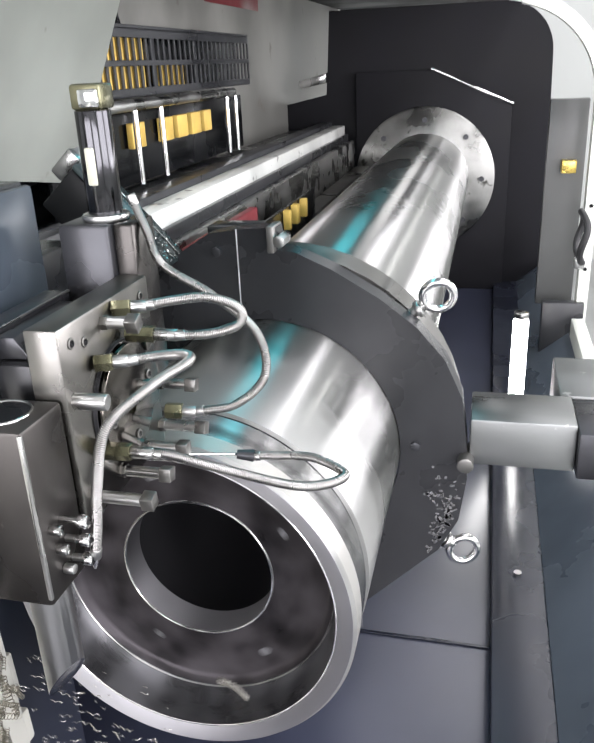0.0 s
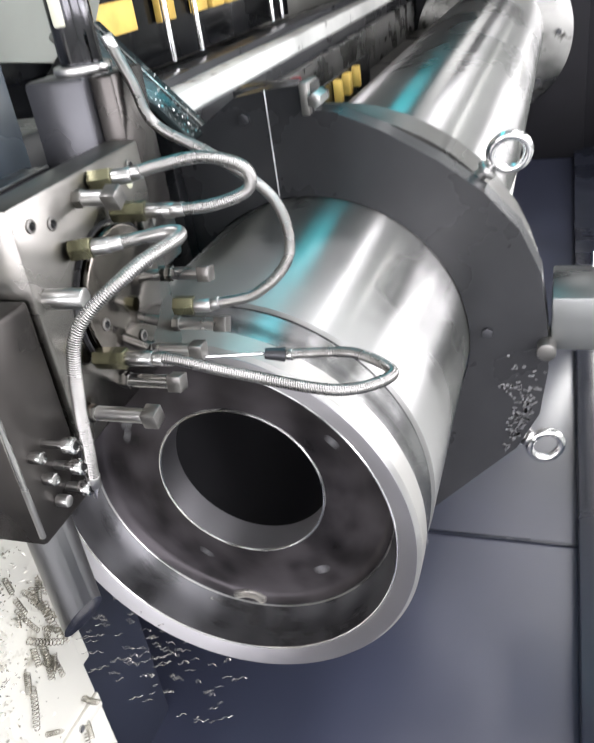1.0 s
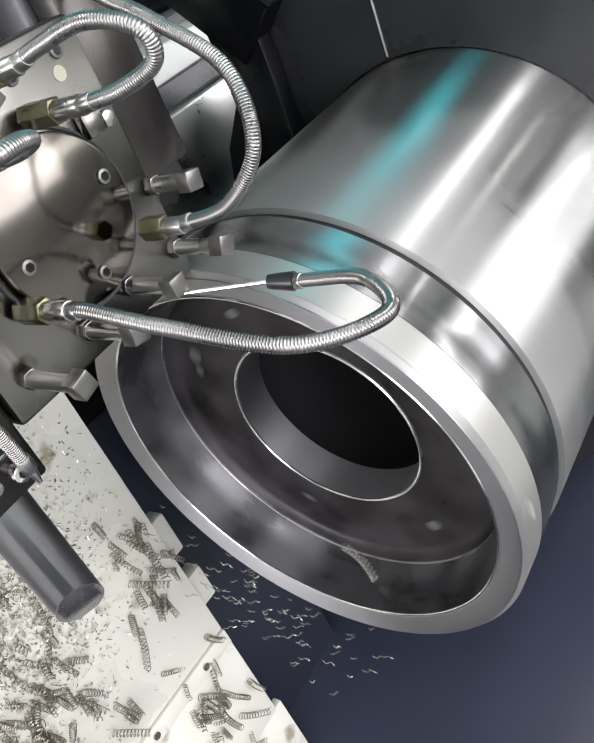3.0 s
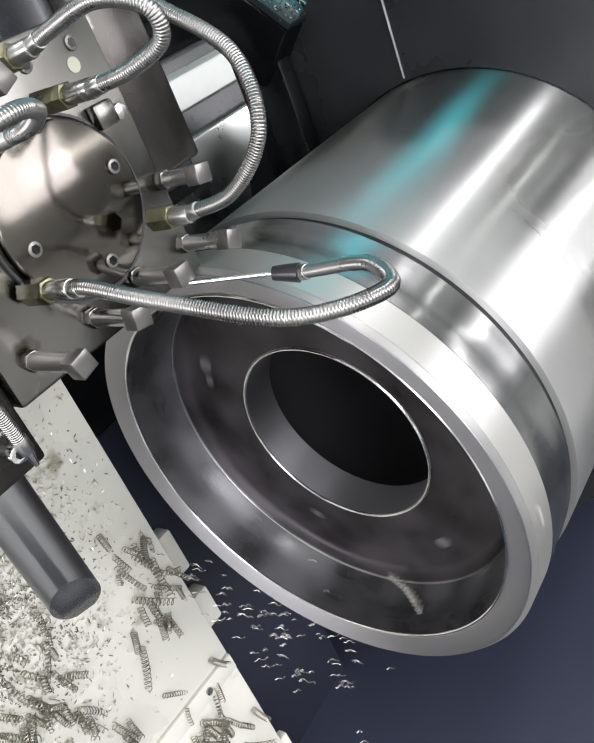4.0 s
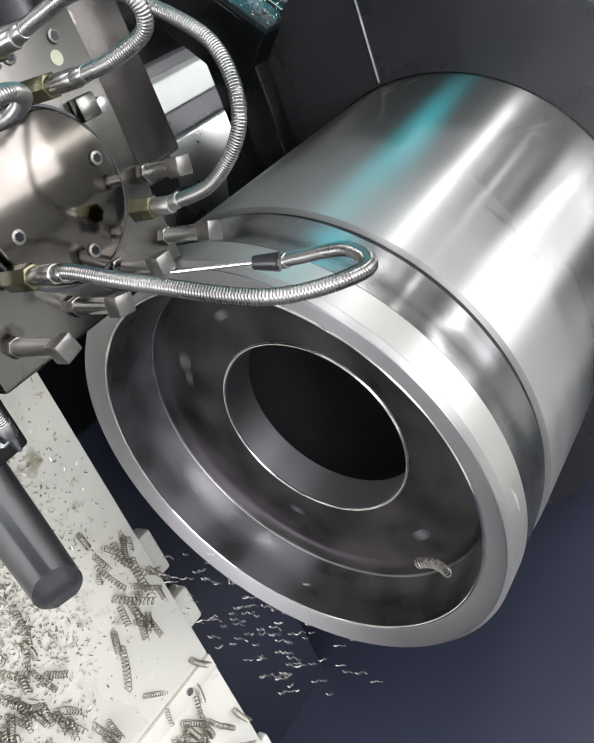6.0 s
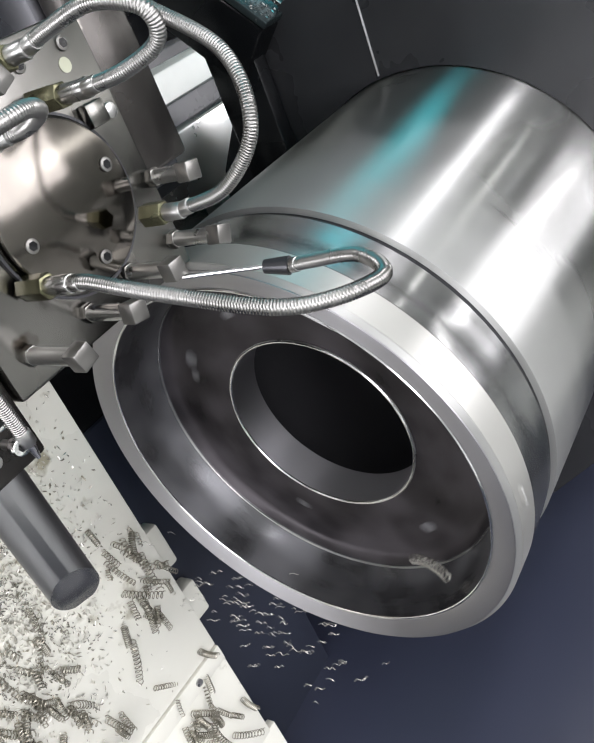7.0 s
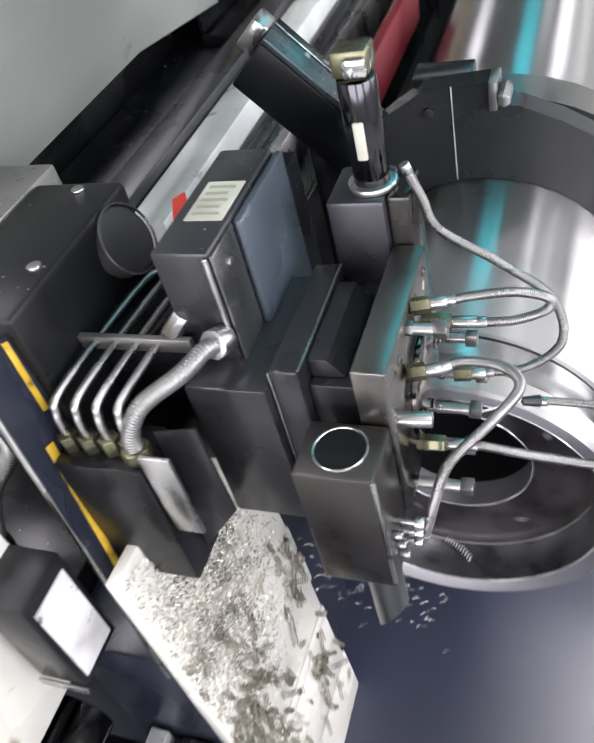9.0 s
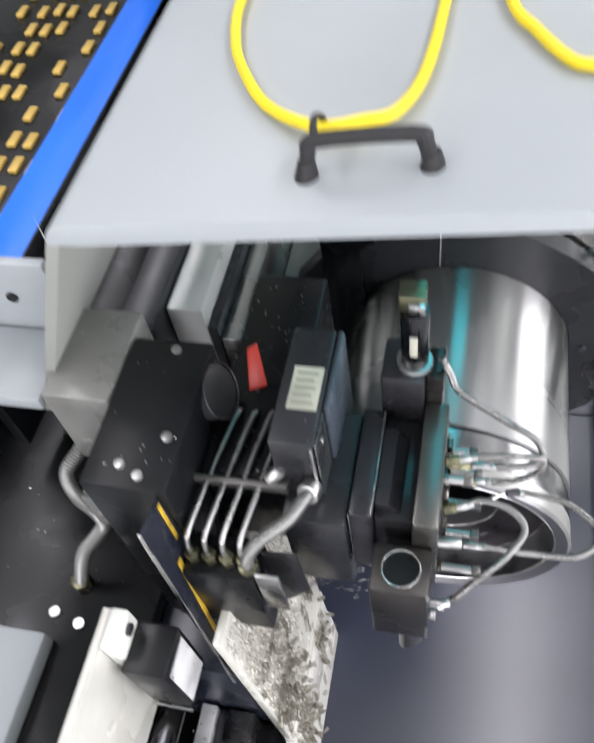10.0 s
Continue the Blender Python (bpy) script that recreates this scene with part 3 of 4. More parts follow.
for ang, rad, sz in ((20, 0.115, 0.004), (58, 0.122, 0.006), (66, 0.118, 0.004), (150, 0.108, 0.004), (215, 0.12, 0.005), (300, 0.112, 0.004)):
    bm = bmesh.new()
    bmesh.ops.create_circle(bm, cap_ends=True, segments=14, radius=sz)
    for v in bm.verts:
        v.co = Vector((v.co.x * 1.3 * (1 + 0.25 * noise.noise(v.co * 300)), 0, v.co.y))
    bmesh.ops.transform(bm, matrix=pose(0, 0, 0, 0, -ang, 0) @ pose(0, 0.0575, rad), verts=bm.verts)
    part("pale_spot", bm, mark, work)
nub = rod((0.1803, 0.012, 0), (0.184, 0.010, 0.002), 0.003, 0.001, 8)
part("burr", nub, STEEL, work)
flange = thing("chuck_flange", "round grey chuck flange behind the workpiece", "flange", (0, 2.90, 0))
part("flange_disc", lathe([(0.0, 0.0), (0.295, 0.0), (0.304, 0.006), (0.304, 0.045), (0.0, 0.045)], 128), FLANGE, flange)
ring_bolt = mesh_of(rod((0, -0.012, 0), (0, 0.0, 0), 0.012, seg=6), DARK_STEEL, 35)
for k in range(8):
    o = new("flange_bolt", ring_bolt)
    o.parent, o.location = flange, (0.25 * math.cos(k * math.pi / 4), 0, 0.25 * math.sin(k * math.pi / 4))

# ---- steady rest ----
steady = thing("steady_rest", "dark steel steady-rest plate round the workpiece", "steady rest", (0, 0.354, 0))
outline = [(-0.30, -0.35), (0.04, -0.35), (0.236, -0.152), (0.262, -0.10), (0.271, -0.034), (0.268, 0.023), (0.260, 0.084), (0.237, 0.135), (0.200, 0.178),
           (0.153, 0.214), (0.093, 0.250), (0.045, 0.272), (0.024, 0.275), (0.022, 0.303), (-0.029, 0.300), (-0.067, 0.295), (-0.095, 0.278), (-0.135, 0.252),
           (-0.20, 0.20), (-0.26, 0.12), (-0.30, 0.0)]
part("rest_plate", ring_plate(outline, 0.1815, 0.0, 0.034), BLACK_PLATE, steady)
inner = [(0.262 * math.cos(a), 0.262 * math.sin(a)) for a in (2 * math.pi * k / 48 for k in range(48))]
part("rear_band", ring_plate(inner, 0.20, 0.05, 0.11), GREY_STEEL, steady, "worn steel band behind the plate")
part("seam", box(-0.0306, -0.0292, -0.0012, 0.001, 0.182, 0.300, 0), SATIN, steady, "bright joint between the two halves")
for x, z in ((-0.057, 0.272), (0.202, 0.011)):
    part("plate_screw", rod((x, -0.006, z), (x, 0.0, z), 0.007, seg=6, bevel=0.001), DARK_STEEL, steady)
bolt = part("clamp_bolt", rod((0.030, -0.018, 0.288), (0.030, 0.02, 0.288), 0.008, seg=6, bevel=0.001), STEEL, steady)
part("clamp_lug", box(0.012, 0.022, -0.010, 0.03, 0.272, 0.306, 0.002), GREY_STEEL, steady)
part("top_block", box(-0.083, -0.012, 0.036, 0.080, 0.252, 0.297, 0.003), BLACK_PLATE, steady)
part("pivot_bolt", rod((0.268, -0.02, -0.005), (0.268, 0.03, -0.005), 0.011, seg=18, bevel=0.002), GREY_STEEL, steady)
bm = bmesh.new()
rng = random.Random(4)
for k in range(190):
    a, b = rng.gauss(0, 1), rng.gauss(0, 1)
    x, z = 0.243 + 0.013 * a, -0.105 + 0.034 * b
    if math.hypot(x, z) < 0.272 and x - z < 0.383:
        w, h = rng.uniform(0.0006, 0.0022), rng.uniform(0.0006, 0.0035)
        add_box(bm, -w, w, -0.0016, 0.001, -h, h, 0, pose(x, 0, z, 0, rng.uniform(0, 180), 0))
tagged(part("weld_spatter", bm, STEEL, steady, "bright clinging metal chips"), kind="stuff")


def build_eyebolt(at, tilt):
    e = thing("eyebolt", "polished steel lifting eyebolt screwed into the steady rest", "eyebolt", at, "lifting eyebolts")
    bm = sweep([Vector((0.020 * math.cos(a), 0, 0.034 + 0.020 * math.sin(a))) for a in (2 * math.pi * k / 32 for k in range(33))], 0.0055, 12, False)
    r = part("ring", bm, BRIGHT, e)
    part("shank", rod((0, 0, -0.02), (0, 0, 0.014), 0.007), STEEL, e)
    part("collar", rod((0, 0, 0.0), (0, 0, 0.008), 0.012, bevel=0.002), STEEL, e)
    e.rotation_euler = [radians(a) for a in tilt]
    return e


build_eyebolt((0.196, 0.40, 0.186), (20, 50, 25))
build_eyebolt((0.243, 0.38, -0.150), (0, 125, 15))
arm = thing("support_beam", "grey machined steel beam bolted beside the steady rest", "beam", (0.37, 0.40, 0.02))
part("bar", box(-0.098, 0.035, -0.045, 0.05, -0.032, 0.034, 0.003), WORN_BEAM, arm)
part("end_block", box(0.036, 0.14, -0.06, 0.05, -0.034, 0.030, 0.003), DARK_STEEL, arm)
part("bracket", box(0.02, 0.16, 0.051, 0.20, -0.032, 0.034, 0.003), WORN_BEAM, arm)

# ---- tool head ----
head = thing("tool_head", "machined steel tool-holder plate with clamp bolts beside the workpiece", "tool holder")
part("face_plate", box(-0.020, 0.006, -0.138, 0.008, 0.180, 0.334, 0.0025), HEAD_STEEL, head)
part("round_cover", rod((0.005, -0.060, 0.251), (0.013, -0.060, 0.251), 0.045, seg=64, bevel=0.0015), DISC, head, "dark polished round cover")
screw = mesh_of(rod((0, 0, 0), (0.0012, 0, 0), 0.0040, seg=20, bevel=0.0004), GREY_STEEL, 40)
# flat black hexagon paints the shade inside a screw socket
dark_hex = mesh_of(rod((0.0, 0, 0), (0.0015, 0, 0), 0.0026, seg=6), BLACK_PAINT, 40)
for y, z, x in ((-0.123, 0.320, 0.006), (-0.105, 0.315, 0.006), (-0.042, 0.320, 0.006), (-0.010, 0.321, 0.006), (-0.026, 0.259, 0.013), (-0.092, 0.245, 0.013), (-0.055, 0.218, 0.013)):
    o = new("socket_screw", screw)
    o.parent, o.location = head, (x, y, z)
    q = new("dark_hex", dark_hex)
    q.parent = o


def square_bolt(y, z, x_end, parent=head, x0=0.0055, r=0.0047, h=0.0056):
    b = part("square_bolt", rod((x0, y, z), (x_end - 0.009, y, z), r, seg=20), STEEL, parent)
    part("bolt_head", box(x_end - 0.010, x_end, y - h, y + h, z - h, z + h, 0.0009, pose(0, y, z, 12 * ((round(1000 * y) % 5) - 2)) @ pose(0, -y, -z)), GREY_STEEL, b)
    part("lock_nut", rod((x0, y, z), (x0 + 0.006, y, z), r * 1.25, seg=6, bevel=0.0006), HEAD_STEEL, b)
    return b


for y, z, xe in ((0.006, 0.237, 0.042), (0.0, 0.199, 0.050), (-0.043, 0.201, 0.050), (-0.079, 0.197, 0.050), (-0.122, 0.199, 0.054), (-0.076, 0.320, 0.036)):
    square_bolt(y, z, xe)
clip = part("clip", box(0.006, 0.013, -0.021, -0.007, 0.277, 0.290, 0.0015), HEAD_STEEL, head)
part("clip_screw", rod((0.006, -0.002, 0.281), (0.010, -0.002, 0.281), 0.0045, seg=18, bevel=0.0006), STEEL, clip)
part("paint_dot", rod((0.0058, -0.0145, 0.311), (0.0064, -0.0145, 0.311), 0.0040, seg=24), PALE_DOT, head, "pale green dot of paint")
part("cover_rim", lathe([(0.0470, 0.0), (0.0485, 0.0), (0.0485, 0.003), (0.0470, 0.003)], 64), DARK_STEEL, head).matrix_local = pose(0.0058, -0.060, 0.251, 0, 0, -90)
part("stud", rod((0.005, -0.128, 0.279), (0.030, -0.126, 0.279), 0.006, bevel=0.001), STEEL, head)
part("slide_plate", box(-0.086, -0.062, -0.130, 0.0, 0.19, 0.322, 0.004), DARK_STEEL, head)
# thin steel strips draw the slide plate's bevel highlights
part("bright_edge", box(-0.0865, -0.0845, -0.1305, -0.1285, 0.192, 0.320, 0.0006), STEEL, head, "bright strip drawing the bevel highlight")
part("bright_edge", box(-0.0635, -0.0615, -0.128, -0.002, 0.3205, 0.3226, 0.0006), STEEL, head, "bright strip drawing the bevel highlight")
part("notch_block", prism([(-0.0605, 0.301), (-0.0605, 0.318), (-0.046, 0.318), (-0.034, 0.3015)], -0.112, -0.020, 0.0015), DARK_STEEL, head)
part("slide_core", box(-0.061, -0.021, -0.120, 0.002, 0.19, 0.300, 0.002), BLACK_PLATE, head)
part("post_block", box(-0.068, -0.021, 0.003, 0.060, 0.22, 0.376, 0.004), DARK_STEEL, head)
part("side_web", box(-0.0205, -0.002, 0.009, 0.052, 0.235, 0.376, 0.003), HOLDER_STEEL, head)

holder = thing("boring_bar_holder", "dark steel holder block with a bored top and round bar", "tool block")
bm = box(-0.058, 0.002, -0.190, -0.139, 0.150, 0.284, 0.003)
part("holder_block", bm, HOLDER_STEEL, holder)
# lighter strip along the holder's front corner
part("bright_edge", box(-0.0008, 0.0025, -0.1905, -0.1875, 0.156, 0.282, 0.0008), STEEL, holder, "bright strip along the corner edge")
part("socket_ring", sweep([Vector((-0.028 + 0.0195 * math.cos(a), -0.164 + 0.0195 * math.sin(a), 0.2845)) for a in (2 * math.pi * k / 40 for k in range(41))], 0.0012, 8, False), STEEL, holder)
# black disc paints the hole's shade, the block is not bored
part("hole_disc", rod((-0.028, -0.164, 0.2835), (-0.028, -0.164, 0.2848), 0.019, seg=40), BLACK_PAINT, holder)
bm = rod((-0.018, -0.164, 0.040), (-0.018, -0.164, 0.16), 0.0152, seg=48)
cut_at, cut_n = Vector((-0.0028, -0.166, 0.082)), Vector((0.76, -0.30, -0.56)).normalized()
res = bmesh.ops.bisect_plane(bm, geom=bm.verts[:] + bm.edges[:] + bm.faces[:], plane_co=cut_at, plane_no=cut_n, clear_outer=True)
bmesh.ops.edgeloop_fill(bm, edges=[e for e in res["geom_cut"] if isinstance(e, bmesh.types.BMEdge)])
bar = part("round_bar", bm, BAR_STEEL, holder, "dark polished bar with a ground slanted end")
bar.data.materials.append(STEEL)
for f in bar.data.polygons:
    if abs(f.normal.dot(cut_n)) > 0.98:
        f.material_index = 1
for k, (x, y, z) in enumerate(((0.024, -0.165, 0.206), (0.021, -0.161, 0.188), (0.018, -0.157, 0.169))):
    ns = part("nozzle_screw", rod((0.002, y, z), (x - 0.007, y, z), 0.0028, seg=14), STEEL, holder)
    part("screw_head", rod((x - 0.007, y, z), (x, y, z), 0.0049, seg=24, bevel=0.0007), BRIGHT, ns)
    # black hexagon on the head, again for the socket's shade
    part("dark_hex_face", rod((x - 0.0005, y, z), (x + 0.0003, y, z), 0.0026, seg=6), BLACK_PAINT, ns)
    part("side_stud", rod((0.002, y - 0.012, z - 0.001), (0.010, y - 0.012, z - 0.001), 0.0038, seg=14, bevel=0.0006), STEEL, holder)

# ---- hoses ----


def fitting(at, to, r=0.0068):
    f = thing("hose_fitting", "stained brass hose fitting on the tool plate", "hose fitting", group="hose fittings")
    a, b = Vector(at), Vector(to)
    part("body", rod(a, a.lerp(b, 0.55), r, seg=6, bevel=0.0008), GREEN_BRASS, f)
    part("ferrule", rod(a.lerp(b, 0.55), b, r * 0.72, seg=20, bevel=0.0008), STEEL, f)
    return f


def hose(label, pts, r=0.0039):
    h = thing("coolant_hose", label, "hose", group="coolant hoses")
    part("flex_tube", ribbed(pts, r, 0.0014, 0.10), HOSE, h, smooth=60)
    for a, b in ((pts[0], pts[1]), (pts[-1], pts[-2])):
        a, b = Vector(a), Vector(b)
        part("end_sleeve", rod(a, a + (b - a).normalized() * 0.009, r * 1.10, seg=18, bevel=0.0006), STEEL, h)
    return h


A = [(0.030, -0.093, 0.297), (0.047, -0.085, 0.298), (0.075, -0.095, 0.305), (0.089, -0.117, 0.309), (0.074, -0.143, 0.302), (0.047, -0.163, 0.278), (0.034, -0.163, 0.235),
     (0.026, -0.158, 0.200), (0.0175, -0.1530, 0.168)]
B = [(-0.006, 0.020, 0.398), (0.004, 0.022, 0.368), (0.016, 0.019, 0.340), (0.064, 0.002, 0.320), (0.102, -0.004, 0.292), (0.111, -0.016, 0.259), (0.086, -0.022, 0.234), (0.050, -0.024, 0.226)]
Cc = [(0.030, -0.052, 0.326), (0.050, -0.050, 0.330), (0.080, -0.048, 0.333), (0.102, -0.043, 0.324), (0.100, -0.040, 0.310), (0.078, -0.044, 0.303), (0.050, -0.046, 0.301)]
D = [(0.048, -0.106, 0.230), (0.062, -0.106, 0.230), (0.103, -0.102, 0.219), (0.158, -0.091, 0.204), (0.183, -0.058, 0.197), (0.150, -0.022, 0.190), (0.110, -0.010, 0.182), (0.092, -0.008, 0.179)]
drip = hose("braided steel coolant hose bent down to the bar's nozzle", A)
part("nozzle_tip", rod((0.0175, -0.1530, 0.169), (0.0145, -0.1515, 0.157), 0.0036, 0.0012, 16), BRIGHT, drip)
hose("long braided steel coolant hose arching from the post", B)
hose("short looped braided steel coolant hose", Cc)
hose("braided steel coolant hose looped out over the bowl", D)
fitting((0.008, -0.098, 0.296), (0.032, -0.092, 0.297))
fitting((0.026, -0.028, 0.2275), (0.052, -0.024, 0.226))
fitting((0.010, -0.048, 0.302), (0.052, -0.045, 0.301))
fitting((0.010, -0.106, 0.229), (0.050, -0.106, 0.230))
fitting((0.006, -0.058, 0.325), (0.032, -0.052, 0.326))
noz = thing("spray_nozzle", "thin bright coolant tube with a dark ferrule", "nozzle")
part("ferrule", rod((0.094, -0.008, 0.1795), (0.080, -0.012, 0.182), 0.0055, 0.004, 16), DARK_STEEL, noz)
part("tip_tube", rod((0.080, -0.012, 0.182), (0.046, -0.040, 0.194), 0.0013, seg=10), BRIGHT, noz)

# ---- post with its cylinder ----
post = thing("piston_post", "polished piston rod rising from a black block", "piston rod", (-0.034, 0.028, 0.376))
part("rod", rod((0, 0, 0), (0, 0, 0.088), 0.0145, bevel=0.001), ROD_CHROME, post)
part("slot_key", box(-0.004, 0.004, -0.0165, -0.012, 0.03, 0.06, 0.0015), LABEL, post)
part("base_ring", rod((0, 0, 0), (0, 0, 0.006), 0.020, bevel=0.002), STEEL, post)
part("clevis", box(-0.016, 0.011, -0.006, 0.020, 0.088, 0.108, 0.003), GREEN_BRASS, post, "stained block on top of the rod")
part("cap_face", box(-0.006, 0.0108, -0.012, -0.0062, 0.090, 0.104, 0.002), BRIGHT, post)
# slanted arm beside the steady rest, its top strewn with chips
wiper = thing("wiper_arm", "dark oiled steel arm slanting down beside the steady rest", "machine arm")
d = (Vector((-0.118, 0, 0.256)) - Vector((-0.212, 0, 0.360))).normalized()
nrm = Vector((-d.z, 0, d.x))
frame_m = Matrix((( d.x, 0, nrm.x, -0.212), (0, 1, 0, 0.352), (d.z, 0, nrm.z, 0.360), (0, 0, 0, 1)))
part("arm_body", box(-0.03, 0.141, -0.027, 0.028, -0.068, -0.001, 0.003, frame_m), BLACK_PAINT, wiper)
part("top_plate", box(-0.03, 0.142, -0.028, 0.029, 0.0, 0.008, 0.0015, frame_m), TEAL_STEEL, wiper, "dark teal plate with clinging chips")
part("edge_strip", box(-0.03, 0.141, 0.010, 0.013, 0.0082, 0.010, 0.0006, frame_m), STEEL, wiper)
part("end_lug", box(-0.052, -0.031, -0.018, 0.018, -0.03, 0.012, 0.004, frame_m), STEEL, wiper)
part("leg", box(-0.205, -0.145, 0.330, 0.352, -0.05, 0.262, 0.003), BLACK_PAINT, wiper)
bm = bmesh.new()
crumbs = random.Random(21)
for k in range(170):
    u, v = 0.140 - abs(crumbs.gauss(0, 0.05)), crumbs.uniform(-0.026, 0.027)
    if u < -0.02:
        continue
    c = frame_m @ Vector((u, v, 0.0085))
    q = Vector([crumbs.uniform(-1, 1) for _ in range(3)]).normalized() * crumbs.uniform(0.001, 0.003)
    w = q.orthogonal().normalized() * 0.0008
    bm.faces.new([bm.verts.new(c + e) for e in (-q, w, q, -w)])
tagged(part("chips", bm, STEEL, wiper, "bright clinging chips", smooth=None), kind="stuff")

# ---- carriage ----
cab = thing("drive_box", "dark grey drive box with a worn paper label", "drive box")
part("box_body", box(-0.163, -0.117, -0.104, 0.040, 0.300, 0.407, 0.003), GREY_PAINT, cab)
part("side_sheet", box(-0.1165, -0.1085, -0.060, 0.042, 0.262, 0.404, 0.004), SLATE, cab, "blue-grey side cover with rounded edges")
part("sheet_lip", box(-0.1120, -0.1060, -0.060, -0.012, 0.2575, 0.2615, 0.001), BRIGHT, cab, "bright lower lip of the cover")
part("front_strip", box(-0.1168, -0.1140, -0.1035, -0.0625, 0.262, 0.404, 0.001), WORN_BEAM, cab, "brushed steel strip")
for z in (0.385, 0.285):
    part("strip_screw", rod((-0.1142, -0.083, z), (-0.1120, -0.083, z), 0.004, seg=14, bevel=0.0006), STEEL, cab)
part("paper_label", box(-0.152, -0.121, -0.064, -0.012, 0.4065, 0.4078, 0.0), LABEL, cab)
for k in range(5):
    part("print_bar", box(-0.148, -0.126 - 0.003 * (k % 2), -0.058 + 0.009 * k, -0.054 + 0.009 * k, 0.4077, 0.4082, 0.0), INK, cab)
part("lower_cover", box(-0.156, -0.088, -0.138, 0.0, 0.150, 0.308, 0.003), GREY_PAINT, cab)
part("corner_strip", box(-0.121, -0.1175, -0.1075, -0.1042, 0.30, 0.404, 0.001), STEEL, cab)

car = thing("lathe_carriage", "black painted carriage casting with screws", "carriage")
part("casting", box(-0.345, -0.252, -0.165, 0.020, 0.02, 0.394, 0.005), BLACK_PAINT, car)
part("rear_casting", box(-0.251, -0.160, -0.10, 0.19, 0.168, 0.322, 0.005), BLACK_PAINT, car)
part("lower_web", box(-0.251, -0.239, -0.10, 0.19, -0.02, 0.167, 0.003), BLACK_PAINT, car)
part("round_cap", rod((-0.256, -0.022, 0.355), (-0.240, -0.022, 0.362), 0.030, seg=40, bevel=0.002), RUBBER, car)
part("wire_ring", sweep([Matrix.Translation((-0.2385, -0.022, 0.3628)) @ Vector((-0.40 * 0.031 * math.sin(a), 0.031 * math.cos(a), 0.92 * 0.031 * math.sin(a))) for a in (2 * math.pi * k / 40 for k in range(41))], 0.0012, 6, False), DARK_STEEL, car)
for x, y in ((-0.268, -0.104), (-0.307, -0.140), (-0.290, 0.004), (-0.285, -0.150)):
    part("screw", rod((x, y, 0.393), (x, y, 0.397), 0.006, seg=14, bevel=0.001), STEEL, car)
side = thing("side_box", "grey sheet-metal box beside the carriage", "box")
part("box_shell", box(-0.425, -0.346, -0.070, 0.055, 0.26, 0.395, 0.004), BOX_GREY, side)
part("bracket", box(-0.386, -0.347, -0.135, -0.062, 0.292, 0.300, 0.002), BOX_GREY, side, "scratched light grey bracket")
part("bracket_web", box(-0.386, -0.347, -0.139, -0.1355, 0.23, 0.300, 0.001), BOX_GREY, side)

man = thing("oil_manifold", "black oil manifold block with steel pipes", "manifold")
part("block", box(-0.256, -0.176, -0.199, -0.150, 0.125, 0.276, 0.003), BLACK_PAINT, man)
for k in range(4):
    x = -0.246 + 0.019 * k
    part("pipe_nut", rod((x, -0.180, 0.276), (x, -0.180, 0.292), 0.0085, seg=6, bevel=0.001), GREEN_BRASS, man)
    part("pipe", tube([(x, -0.180, 0.290), (x, -0.178, 0.312), (x + 0.002, -0.165, 0.324), (x + 0.012, -0.09, 0.330), (x + 0.020, -0.04, 0.332), (x + 0.022, -0.020, 0.325), (x + 0.022, -0.015, 0.305)], 0.0034), STEEL, man)
part("shield_plate", prism([(-0.175, 0.14), (-0.130, 0.20), (-0.134, 0.300), (-0.172, 0.292)], -0.172, -0.169, 0.0006), BLACK_PLATE, man)
part("angle_plate", box(-0.174, -0.148, -0.197, -0.193, 0.20, 0.292, 0.001), STEEL, man)
part("pipe_clamp", box(-0.252, -0.150, -0.116, -0.110, 0.322, 0.335, 0.001), GREY_STEEL, man)
part("clamp_knob", rod((-0.170, -0.108, 0.334), (-0.158, -0.100, 0.348), 0.008, seg=8, bevel=0.001), STEEL, man)
conduit = thing("flex_conduit", "grey flexible metal conduit into the manifold", "conduit")
part("conduit_hose", ribbed([(-0.184, -0.184, 0.280), (-0.183, -0.182, 0.300), (-0.170, -0.172, 0.322), (-0.142, -0.150, 0.335), (-0.130, -0.130, 0.340), (-0.126, -0.118, 0.336)], 0.0073, 0.0026, 0.06), CONDUIT, conduit)
part("conduit_nut", rod((-0.184, -0.184, 0.276), (-0.184, -0.184, 0.288), 0.0115, seg=8, bevel=0.001), GREEN_BRASS, conduit)
part("upper_nut", rod((-0.127, -0.122, 0.338), (-0.124, -0.108, 0.332), 0.012, seg=12, bevel=0.001), STEEL, conduit)

guard = thing("striped_guard", "thin dark guard sheet with worn yellow edge stripes", "guard")
turn = pose(-0.245, 0, 0, 0, -2.6, 0) @ pose(0, 0, 0, 0, 0, 90)


def side_sheet(pts, y0, y1):
    bm = prism(pts, y0, y1, 0.0004)
    bmesh.ops.transform(bm, matrix=turn, verts=bm.verts)
    return bm


part("sheet", side_sheet([(-0.157, 0.378), (-0.208, 0.392), (-0.234, -0.02), (-0.224, -0.02), (-0.205, 0.115), (-0.180, 0.270), (-0.160, 0.30)], 0.0, 0.003), RAIL_NAVY, guard)
part("sheet_edge", side_sheet([(-0.2082, 0.392), (-0.2105, 0.392), (-0.2365, -0.02), (-0.2342, -0.02)], -0.001, 0.004), STEEL, guard)
